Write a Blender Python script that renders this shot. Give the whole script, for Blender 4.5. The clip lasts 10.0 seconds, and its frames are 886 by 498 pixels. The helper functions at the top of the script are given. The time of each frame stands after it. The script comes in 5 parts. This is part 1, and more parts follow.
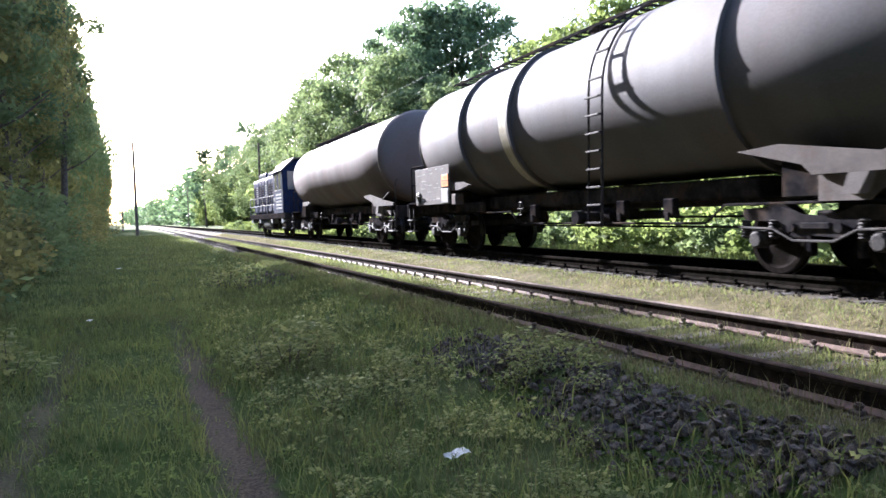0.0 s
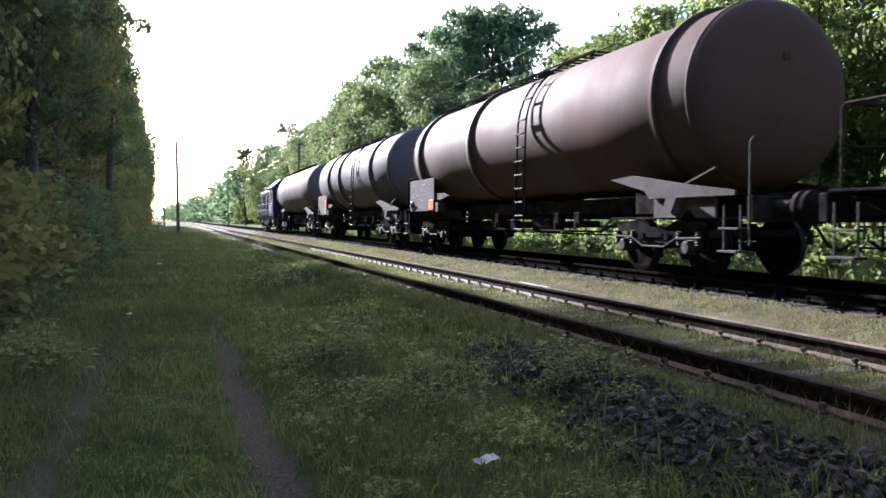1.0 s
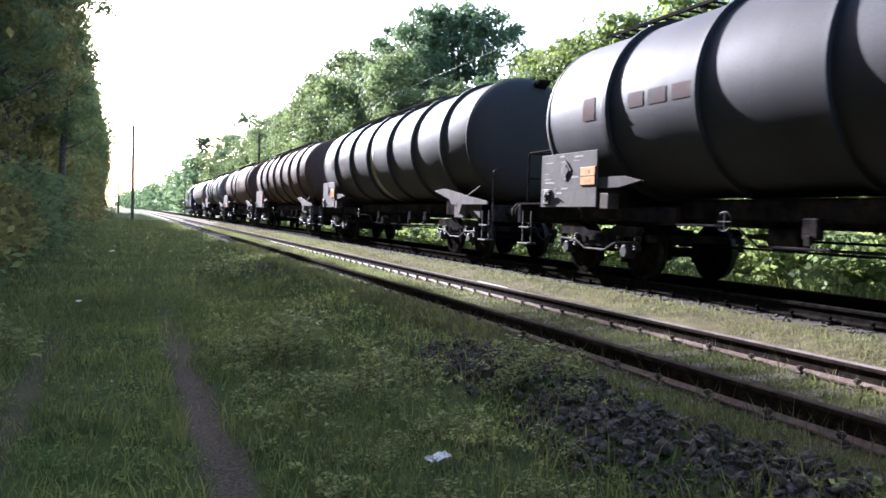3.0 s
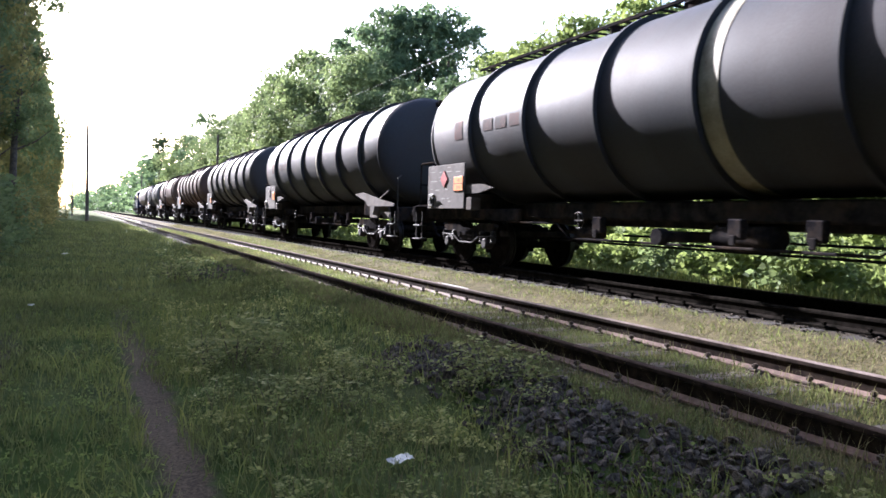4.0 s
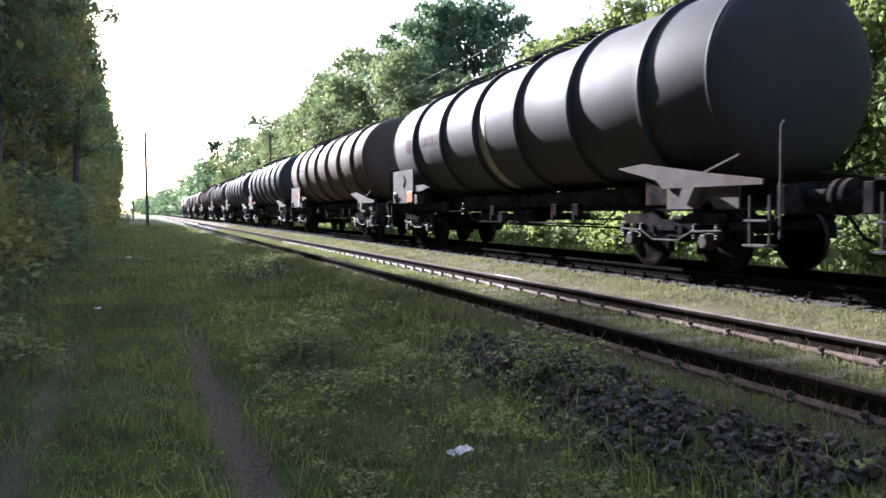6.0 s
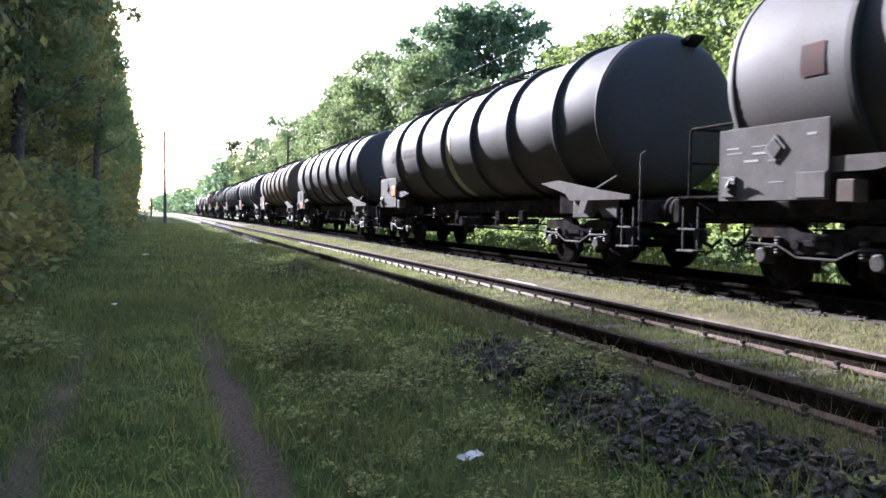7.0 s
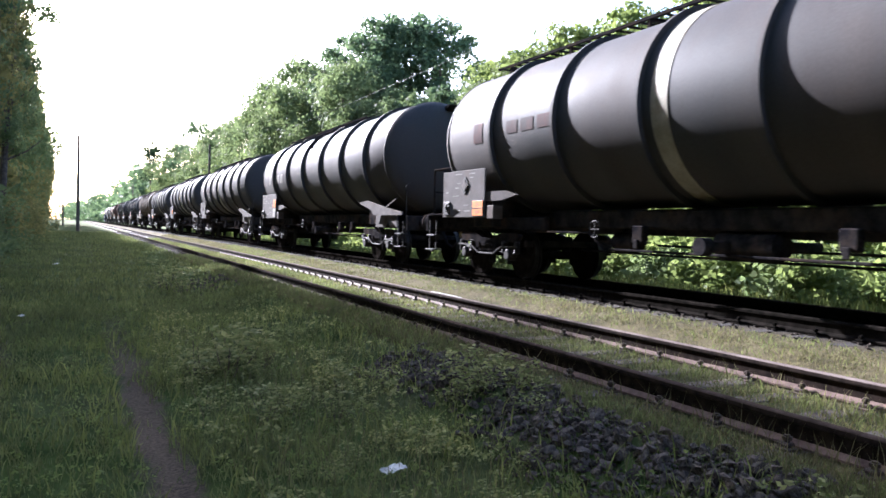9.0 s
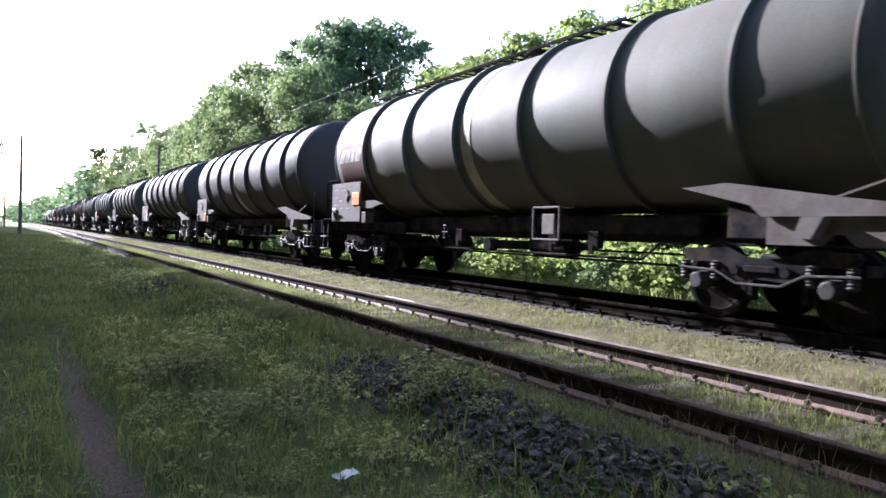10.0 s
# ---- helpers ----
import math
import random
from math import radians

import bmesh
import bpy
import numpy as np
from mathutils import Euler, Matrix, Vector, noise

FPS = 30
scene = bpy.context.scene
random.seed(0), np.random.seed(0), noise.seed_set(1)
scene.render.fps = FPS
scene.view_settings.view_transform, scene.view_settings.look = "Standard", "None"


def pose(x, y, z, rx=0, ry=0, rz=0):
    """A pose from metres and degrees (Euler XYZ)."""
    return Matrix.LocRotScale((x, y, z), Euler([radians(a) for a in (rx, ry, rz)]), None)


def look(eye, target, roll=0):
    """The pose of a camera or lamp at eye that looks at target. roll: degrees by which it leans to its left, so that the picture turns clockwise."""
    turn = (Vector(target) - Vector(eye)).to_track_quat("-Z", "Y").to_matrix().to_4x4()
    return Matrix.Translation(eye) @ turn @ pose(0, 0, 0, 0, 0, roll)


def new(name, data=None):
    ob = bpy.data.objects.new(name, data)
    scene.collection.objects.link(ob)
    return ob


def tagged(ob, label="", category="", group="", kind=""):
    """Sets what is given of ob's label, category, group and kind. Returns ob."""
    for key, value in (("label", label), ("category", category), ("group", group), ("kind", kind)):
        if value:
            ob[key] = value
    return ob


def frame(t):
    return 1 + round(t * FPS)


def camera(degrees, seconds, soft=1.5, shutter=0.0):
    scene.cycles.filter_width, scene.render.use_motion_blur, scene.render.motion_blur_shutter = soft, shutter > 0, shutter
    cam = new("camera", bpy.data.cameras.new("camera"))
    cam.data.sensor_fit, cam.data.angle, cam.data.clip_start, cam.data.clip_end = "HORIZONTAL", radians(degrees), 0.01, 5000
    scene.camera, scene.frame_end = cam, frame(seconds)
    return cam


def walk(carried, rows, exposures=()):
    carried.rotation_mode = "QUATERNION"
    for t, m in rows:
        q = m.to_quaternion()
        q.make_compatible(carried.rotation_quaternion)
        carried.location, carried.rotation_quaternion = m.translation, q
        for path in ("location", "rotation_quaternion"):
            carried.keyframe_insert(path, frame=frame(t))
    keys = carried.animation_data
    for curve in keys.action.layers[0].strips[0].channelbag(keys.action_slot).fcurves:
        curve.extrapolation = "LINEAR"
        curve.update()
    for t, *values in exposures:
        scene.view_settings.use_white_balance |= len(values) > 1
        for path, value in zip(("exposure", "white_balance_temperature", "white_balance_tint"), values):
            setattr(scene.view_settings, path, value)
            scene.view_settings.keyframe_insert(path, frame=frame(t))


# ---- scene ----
cam = camera(59.2, 10.0, soft=1.55, shutter=0.06)
EYE = (0.0, 0.0, 1.10)
PATH = [
    (0.0, -21.46, -2.62, -1.97),
    (0.5, -19.83, -2.76, -2.58),
    (1.0, -18.86, -2.24, -0.36),
    (1.5, -20.04, -1.91, 0.90),
    (2.0, -21.19, -1.54, 1.51),
    (3.3, -22.37, -2.51, 1.75),
    (3.5, -23.43, -2.13, 2.18),
    (4.0, -24.70, -2.20, 1.65),
    (4.5, -21.89, -2.02, 0.11),
    (5.0, -20.69, -2.33, 0.16),
    (5.5, -21.02, -2.82, -0.77),
    (7.0, -19.75, -2.52, 0.76),
    (7.5, -19.17, -1.87, 1.15),
    (8.0, -18.89, -2.37, 1.14),
    (8.5, -21.43, -2.27, 0.94),
    (9.0, -25.24, -1.54, 1.44),
    (9.5, -27.29, -0.96, 1.81),
    (10.0, -28.62, -1.12, 1.75),
]


def view(yaw, pitch, roll):
    y, p = radians(yaw), radians(pitch)
    ahead = Vector((-math.sin(y) * math.cos(p), math.cos(y) * math.cos(p), math.sin(p)))
    return look(EYE, Vector(EYE) + 2 * ahead, roll)


# the clip's camera brightens and warms its picture a little on the way
LIGHT = [(0.0, 3.03, 5760, 19), (0.5, 2.58, 5710, 20), (1.0, 2.38, 5710, 21), (2.0, 2.58, 5610, 19), (3.5, 2.73, 5710, 20), (4.5, 2.68, 6110, 23), (5.0, 2.68, 6310, 25), (5.5, 2.58, 5860, 21), (7.0, 2.81, 5660, 20), (8.5, 2.67, 5660, 20), (10.0, 2.68, 5610, 22)]
walk(cam, [(t, view(yaw, pitch, roll)) for t, yaw, pitch, roll in PATH], LIGHT)

# ---- sun, sky, exposure ----
SUN_AZ, SUN_EL = -11.0, 23.0
world = bpy.data.worlds.new("sky")
scene.world = world
world.use_nodes = True
wn = world.node_tree.nodes
sky = wn.new("ShaderNodeTexSky")
sky.sky_type, sky.sun_disc = "NISHITA", False
sky.sun_elevation, sky.sun_rotation = radians(SUN_EL), radians(SUN_AZ)
sky.dust_density, sky.air_density, sky.ozone_density = 2.0, 1.0, 1.0
wn["Background"].inputs[1].default_value = 0.102
world.node_tree.links.new(sky.outputs[0], wn["Background"].inputs[0])
sun = new("sun", bpy.data.lights.new("sun", "SUN"))
sun.data.energy, sun.data.angle, sun.data.color = 4.5, radians(0.6), (1.0, 0.96, 0.90)
to_sun = Vector((math.sin(radians(SUN_AZ)) * math.cos(radians(SUN_EL)), math.cos(radians(SUN_AZ)) * math.cos(radians(SUN_EL)), math.sin(radians(SUN_EL))))
sun.matrix_world = look(to_sun * 100, (0, 0, 0))

# ---- the plan: metres, tracks run along y ----
GAUGE = 1.505
NEAR_RAIL = 4.05
FAR_RAIL = 7.84
FAR_Z = 0.16
TRAIN_X = FAR_RAIL + GAUGE / 2
SPEED = 21.38
SLEEPER_STEP = 0.58


def smooth(a, b, v):
    u = np.clip((v - a) / (b - a), 0, 1)
    return u * u * (3 - 2 * u)


def ground_height(x, y):
    """Height of the bare ground, for arrays."""
    x, y = np.asarray(x, float), np.asarray(y, float)
    verge = -0.46 + 0.44 * smooth(12, 75, y)
    z = verge + (-0.205 - verge) * smooth(2.3, 3.5, x)
    z = z + (FAR_Z - 0.0) * smooth(5.9, 7.2, x) * (1 - smooth(10.3, 11.5, x))
    z = z + 0.25 * smooth(11.5, 16, x)
    z = z + 0.5 * smooth(-2.0, -6.0, x)
    rough = 0.03 * np.sin(1.7 * x + 0.6 * y) * np.sin(0.9 * y - 0.4 * x + 1.3) + 0.015 * np.sin(4.1 * x + 2.2) * np.sin(3.3 * y)
    flat = smooth(3.2, 3.6, x) * (1 - smooth(10.2, 10.6, x))
    z = z + rough * (1 - flat)
    for rut, wide, deep in ((0.53, 0.2, 0.045), (-0.79, 0.24, 0.035)):
        z = z - deep * np.exp(-((x - rut - 0.05 * np.sin(0.5 * y)) / wide) ** 2) * (1 - smooth(9, 17, y))
    z = z + 0.09 * np.exp(-((x - 3.05) / 0.42) ** 2 - ((y - 4.9) / 2.2) ** 2)
    return z


# ---- materials ----
def nodes_of(name):
    m = bpy.data.materials.new(name)
    m.use_nodes = True
    nt = m.node_tree
    return m, nt, nt.nodes["Principled BSDF"]


def noise_node(nt, scale, detail=4.0, rough=0.6, vec=None):
    n = nt.nodes.new("ShaderNodeTexNoise")
    n.inputs["Scale"].default_value, n.inputs["Detail"].default_value, n.inputs["Roughness"].default_value = scale, detail, rough
    if vec:
        nt.links.new(vec, n.inputs["Vector"])
    return n.outputs["Fac"]


def ramp(nt, fac, a, b, lo=0.35, hi=0.65):
    r = nt.nodes.new("ShaderNodeValToRGB")
    r.color_ramp.elements[0].position, r.color_ramp.elements[1].position = lo, hi
    r.color_ramp.elements[0].color, r.color_ramp.elements[1].color = (*a, 1), (*b, 1)
    nt.links.new(fac, r.inputs[0])
    return r.outputs[0]


def mix(nt, fac, a, b, kind="MIX"):
    m = nt.nodes.new("ShaderNodeMix")
    m.data_type, m.blend_type = "RGBA", kind
    for v, k in ((fac, 0), (a, 6), (b, 7)):
        if isinstance(v, (int, float)):
            m.inputs[k].default_value = v
        elif isinstance(v, tuple):
            m.inputs[k].default_value = (*v, 1)
        else:
            nt.links.new(v, m.inputs[k])
    return m.outputs[2]


def calc(nt, op, *args):
    m = nt.nodes.new("ShaderNodeMath")
    m.operation = op
    for k, v in enumerate(args):
        if isinstance(v, (int, float)):
            m.inputs[k].default_value = v
        else:
            nt.links.new(v, m.inputs[k])
    return m.outputs[0]


def coords(nt, scale=None):
    c = nt.nodes.new("ShaderNodeTexCoord").outputs["Object"]
    if scale:
        mp = nt.nodes.new("ShaderNodeMapping")
        mp.inputs["Scale"].default_value = scale
        nt.links.new(c, mp.inputs["Vector"])
        c = mp.outputs[0]
    return c


def bump(nt, bsdf, fac, strength, dist=0.02):
    b = nt.nodes.new("ShaderNodeBump")
    b.inputs["Strength"].default_value, b.inputs["Distance"].default_value = strength, dist
    nt.links.new(fac, b.inputs["Height"])
    nt.links.new(b.outputs[0], bsdf.inputs["Normal"])


def surface(name, a, b, scale=8.0, rough=0.6, metal=0.0, fine=60.0, relief=0.2, per_object=0.0, dirt=None, spec=0.3):
    """Two-tone surface with coarse blotches, fine grain and relief."""
    m, nt, p = nodes_of(name)
    c = coords(nt)
    col = ramp(nt, noise_node(nt, scale, 5, 0.65, c), a, b)
    grain = noise_node(nt, fine, 3, 0.6, c)
    col = mix(nt, 0.35, col, ramp(nt, grain, (0.35, 0.35, 0.35), (1, 1, 1)), "MULTIPLY")
    if dirt:
        col = mix(nt, ramp(nt, noise_node(nt, scale * 0.45, 6, 0.7, c), (0, 0, 0), (1, 1, 1), 0.5, 0.68), col, dirt)
    if per_object:
        r = nt.nodes.new("ShaderNodeObjectInfo").outputs["Random"]
        v = calc(nt, "MULTIPLY_ADD", r, per_object, 1 - per_object / 2)
        hsv = nt.nodes.new("ShaderNodeHueSaturation")
        nt.links.new(v, hsv.inputs["Value"])
        nt.links.new(col, hsv.inputs["Color"])
        col = hsv.outputs[0]
    nt.links.new(col, p.inputs["Base Color"])
    p.inputs["Specular IOR Level"].default_value = spec
    nt.links.new(ramp(nt, grain, (rough - 0.08,) * 3, (min(1, rough + 0.1),) * 3), p.inputs["Roughness"])
    p.inputs["Metallic"].default_value = metal
    if relief:
        bump(nt, p, grain, relief, 0.01)
    return m


def tank_paint(name, paint, rust, amount=0.5, gloss=0.62):
    """Weathered tank paint: matt, with rusty clouds, plate-wide changes of tone, faint runs down round the shell and chips."""
    m, nt, p = nodes_of(name)
    c = coords(nt)
    seed = nt.nodes.new("ShaderNodeObjectInfo").outputs["Random"]
    shift = nt.nodes.new("ShaderNodeVectorMath")
    shift.operation = "ADD"
    comb = nt.nodes.new("ShaderNodeCombineXYZ")
    nt.links.new(calc(nt, "MULTIPLY", seed, 50.0), comb.inputs[1])
    nt.links.new(c, shift.inputs[0])
    nt.links.new(comb.outputs[0], shift.inputs[1])
    c = shift.outputs[0]
    wide = nt.nodes.new("ShaderNodeMapping")
    wide.inputs["Scale"].default_value = (0.22, 1.6, 0.22)
    nt.links.new(c, wide.inputs["Vector"])
    clouds = noise_node(nt, 0.55, 6, 0.6, c)
    plates = noise_node(nt, 0.7, 1, 0.4, wide.outputs[0])
    streak = noise_node(nt, 2.6, 5, 0.65, wide.outputs[0])
    fine = noise_node(nt, 30, 5, 0.7, c)
    chips = noise_node(nt, 7, 6, 0.75, c)
    col = mix(nt, ramp(nt, clouds, (0, 0, 0), (amount,) * 3, 0.36, 0.66), paint, rust)
    col = mix(nt, 0.5, col, ramp(nt, plates, (0.72, 0.73, 0.75), (1.2, 1.17, 1.14), 0.3, 0.7), "MULTIPLY")
    col = mix(nt, ramp(nt, streak, (0, 0, 0), (0.30 * amount + 0.06,) * 3, 0.52, 0.8), col, tuple(0.5 * v for v in rust))
    col = mix(nt, ramp(nt, chips, (0, 0, 0), (0.35,) * 3, 0.68, 0.74), col, tuple(min(1.0, 1.6 * v) for v in paint))
    col = mix(nt, 0.3, col, ramp(nt, fine, (0.5, 0.5, 0.5), (1.1, 1.1, 1.1)), "MULTIPLY")
    nt.links.new(col, p.inputs["Base Color"])
    p.inputs["Specular IOR Level"].default_value = 0.07
    nt.links.new(ramp(nt, clouds, (gloss,) * 3, (gloss + 0.12,) * 3), p.inputs["Roughness"])
    bump(nt, p, noise_node(nt, 1.2, 2, 0.4, c), 0.10, 0.02)
    return m


def leaf_stuff(name, dark, light, through_col, gloss=0.6):
    """Leaf or blade with light shining through it; each one its own shade."""
    m, nt, p = nodes_of(name)
    rnd = nt.nodes.new("ShaderNodeNewGeometry").outputs["Random Per Island"]
    col = ramp(nt, rnd, dark, light, 0.0, 1.0)
    patch = noise_node(nt, 0.45, 4, 0.6, coords(nt))
    col = mix(nt, 0.75, col, ramp(nt, patch, (0.42, 0.48, 0.42), (1.25, 1.16, 0.92), 0.36, 0.64), "MULTIPLY")
    nt.links.new(col, p.inputs["Base Color"])
    p.inputs["Roughness"].default_value = gloss
    p.inputs["Specular IOR Level"].default_value = 0.05
    tr = nt.nodes.new("ShaderNodeBsdfTranslucent")
    nt.links.new(mix(nt, 0.5, col, through_col), tr.inputs["Color"])
    ms = nt.nodes.new("ShaderNodeMixShader")
    ms.inputs[0].default_value = 0.42
    nt.links.new(p.outputs[0], ms.inputs[1])
    nt.links.new(tr.outputs[0], ms.inputs[2])
    nt.links.new(ms.outputs[0], nt.nodes["Material Output"].inputs["Surface"])
    return m


def ground_stuff():
    m, nt, p = nodes_of("ground_soil")
    c = coords(nt)
    sep = nt.nodes.new("ShaderNodeSeparateXYZ")
    nt.links.new(c, sep.inputs[0])
    x = sep.outputs[0]
    fade = nt.nodes.new("ShaderNodeMapRange")
    fade.inputs[1].default_value, fade.inputs[2].default_value, fade.inputs[3].default_value, fade.inputs[4].default_value = 8.0, 15.0, 1.0, 0.15
    nt.links.new(sep.outputs[1], fade.inputs[0])
    fade = fade.outputs[0]
    big, mid, fine = noise_node(nt, 0.5, 5, 0.6, c), noise_node(nt, 3.0, 5, 0.65, c), noise_node(nt, 40, 4, 0.7, c)
    green = ramp(nt, mid, (0.030, 0.050, 0.012), (0.075, 0.105, 0.028))
    dry = ramp(nt, mid, (0.066, 0.058, 0.034), (0.13, 0.112, 0.066))
    dirt = ramp(nt, fine, (0.036, 0.028, 0.020), (0.135, 0.105, 0.076))
    stone = ramp(nt, fine, (0.018, 0.016, 0.015), (0.07, 0.062, 0.056))
    col = mix(nt, ramp(nt, big, (0, 0, 0), (0.5, 0.5, 0.5), 0.45, 0.7), green, dry)

    def near(centre, width):
        wob = calc(nt, "MULTIPLY_ADD", mid, 0.5, -0.25)
        d = calc(nt, "ABSOLUTE", calc(nt, "SUBTRACT", calc(nt, "ADD", x, wob), centre))
        mr = nt.nodes.new("ShaderNodeMapRange")
        mr.inputs[1].default_value, mr.inputs[2].default_value, mr.inputs[3].default_value, mr.inputs[4].default_value = width * 0.45, width, 1, 0
        nt.links.new(d, mr.inputs[0])
        return mr.outputs[0]

    col = mix(nt, calc(nt, "MULTIPLY", near(0.53, 0.20), fade), col, dirt)
    col = mix(nt, calc(nt, "MULTIPLY", near(-0.79, 0.2), calc(nt, "MULTIPLY", fade, 0.7)), col, dirt)
    col = mix(nt, near(6.9, 3.9), col, dry)
    col = mix(nt, near(4.8, 0.85), col, mix(nt, 0.5, dirt, green))
    col = mix(nt, near(8.6, 1.7), col, stone)
    nt.links.new(col, p.inputs["Base Color"])
    p.inputs["Roughness"].default_value = 1.0
    p.inputs["Specular IOR Level"].default_value = 0.03
    bump(nt, p, calc(nt, "ADD", fine, mid), 0.6, 0.04)
    return m


GROUND = ground_stuff()
GRASS_LUSH = leaf_stuff("grass_lush", (0.060, 0.078, 0.034), (0.195, 0.212, 0.095), (0.21, 0.25, 0.085))
GRASS_DRY = leaf_stuff("grass_dry", (0.062, 0.064, 0.030), (0.195, 0.172, 0.104), (0.175, 0.170, 0.085))
WEED = leaf_stuff("weed_leaves", (0.098, 0.122, 0.049), (0.378, 0.378, 0.183), (0.329, 0.366, 0.134))
LINESIDE = leaf_stuff("lineside_blades", (0.085, 0.11, 0.035), (0.22, 0.24, 0.09), (0.26, 0.30, 0.09))
LEAF_DARK = leaf_stuff("leaf_dark_green", (0.055, 0.090, 0.058), (0.12, 0.17, 0.098), (0.18, 0.27, 0.12))
LEAF_MID = leaf_stuff("leaf_mid_green", (0.080, 0.112, 0.056), (0.170, 0.212, 0.108), (0.25, 0.33, 0.13))
LEAF_LIGHT = leaf_stuff("leaf_light_green", (0.095, 0.135, 0.046), (0.22, 0.265, 0.10), (0.32, 0.40, 0.12))
LEAF_OLIVE = leaf_stuff("leaf_olive", (0.072, 0.079, 0.036), (0.240, 0.228, 0.096), (0.408, 0.372, 0.120))
NEEDLE = leaf_stuff("pine_needles", (0.018, 0.035, 0.018), (0.045, 0.07, 0.035), (0.05, 0.08, 0.03))
BARK = surface("bark", (0.045, 0.035, 0.028), (0.13, 0.10, 0.08), 6, 0.9, 0, 30, 0.8)
POLE_WOOD = surface("pole_wood", (0.07, 0.055, 0.045), (0.16, 0.13, 0.105), 5, 0.85, 0, 40, 0.5)
SLEEPER_WOOD = surface("sleeper_wood", (0.05, 0.042, 0.036), (0.14, 0.115, 0.095), 5, 0.9, 0, 50, 0.7, 0.4)
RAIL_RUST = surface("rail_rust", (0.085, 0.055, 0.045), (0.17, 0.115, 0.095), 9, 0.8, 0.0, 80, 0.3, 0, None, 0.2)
# web below the head: oil, plus the head's shade put into the colour
RAIL_DARK = surface("rail_shaded_oily_web", (0.012, 0.009, 0.008), (0.036, 0.026, 0.021), 9, 0.8, 0.0, 80, 0.3, 0, None, 0.02)
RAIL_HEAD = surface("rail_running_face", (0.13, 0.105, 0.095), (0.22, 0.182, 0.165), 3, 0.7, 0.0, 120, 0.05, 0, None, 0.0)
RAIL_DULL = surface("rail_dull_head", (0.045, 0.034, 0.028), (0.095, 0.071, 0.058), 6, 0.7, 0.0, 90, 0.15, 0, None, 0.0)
# near-white colour that stands in for the sun's glint on a rail
RAIL_GLINT = surface("rail_glint_paint", (0.72, 0.70, 0.68), (0.82, 0.80, 0.78), 6, 0.45, 0.2, 90, 0.05, 0, None, 0.5)
# iron and sleepers of the far track, far darker than the near track's
DARK_IRON = surface("dark_track_iron", (0.006, 0.006, 0.005), (0.021, 0.018, 0.016), 9, 0.85, 0.0, 80, 0.3, 0, None, 0.0)
DARK_WOOD = surface("dark_sleeper", (0.012, 0.010, 0.009), (0.040, 0.032, 0.027), 5, 0.9, 0, 50, 0.7, 0.4)
CLIP_IRON = surface("clip_iron", (0.035, 0.025, 0.02), (0.09, 0.06, 0.045), 20, 0.7, 0.4, 90, 0.3)
STONE = surface("ballast_stone", (0.020, 0.016, 0.014), (0.120, 0.098, 0.082), 30, 0.9, 0, 90, 0.6, 1.2, None, 0.10)
UNDER_BLACK = surface("underframe_black", (0.012, 0.012, 0.015), (0.042, 0.039, 0.039), 4, 0.9, 0.0, 40, 0.2, 0.4, (0.060, 0.045, 0.036), 0.0)
UNDER_GREY = surface("underframe_grey", (0.075, 0.066, 0.062), (0.125, 0.112, 0.104), 3, 0.75, 0.0, 40, 0.15, 0.4, (0.075, 0.052, 0.040), 0.08)
PANEL_GREY = surface("data_panel_grey", (0.099, 0.092, 0.088), (0.149, 0.137, 0.131), 2.5, 0.75, 0.0, 50, 0.1, 0.4, (0.090, 0.068, 0.057), 0.06)
WHITE_MARK = surface("white_marking", (0.20, 0.19, 0.18), (0.30, 0.29, 0.275), 9, 0.6, 0, 60, 0.05)
ORANGE = surface("hazard_orange", (0.75, 0.19, 0.02), (0.90, 0.27, 0.04), 5, 0.5, 0, 60, 0.05)
DIM_ORANGE = surface("plate_numerals_worn", (0.42, 0.12, 0.02), (0.55, 0.17, 0.03), 5, 0.5, 0, 60, 0.05)
RED_PLACARD = surface("red_placard", (0.30, 0.022, 0.022), (0.42, 0.045, 0.040), 6, 0.5, 0, 60, 0.05)
RED_MARK = surface("faded_red_marking", (0.060, 0.053, 0.053), (0.096, 0.044, 0.042), 2.2, 0.7, 0, 60, 0.05, 0, None, 0.05)
LOGO_FADED = surface("faded_logo_paint", (0.12, 0.112, 0.102), (0.30, 0.285, 0.26), 5, 0.7, 0, 60, 0.05)
BLACK_MARK = surface("black_marking", (0.012, 0.012, 0.012), (0.03, 0.03, 0.03), 6, 0.6, 0, 60, 0.05)
PALE_BAND = surface("pale_band", (0.252, 0.228, 0.156), (0.372, 0.342, 0.252), 3, 0.5, 0, 40, 0.1, 0, (0.132, 0.096, 0.054))
BRIGHT_STEEL = surface("axlebox_grey", (0.022, 0.020, 0.020), (0.065, 0.061, 0.058), 8, 0.65, 0.1, 60, 0.2, 0.5, (0.02, 0.017, 0.014), 0.12)
WHEEL_STEEL = surface("wheel_steel", (0.008, 0.007, 0.006), (0.022, 0.019, 0.018), 5, 0.8, 0.0, 60, 0.1, 0, None, 0.0)
TREAD = surface("wheel_tread", (0.02, 0.018, 0.016), (0.05, 0.045, 0.04), 5, 0.5, 0.5, 60, 0.05)
HOOK_YELLOW = surface("hook_ochre", (0.30, 0.19, 0.05), (0.48, 0.31, 0.09), 8, 0.6, 0.1, 60, 0.2, 0, (0.10, 0.06, 0.03))
LOCO_BLUE = surface("loco_blue", (0.010, 0.017, 0.048), (0.018, 0.030, 0.080), 3, 0.6, 0, 50, 0.05, 0, (0.02, 0.024, 0.04), 0.03)
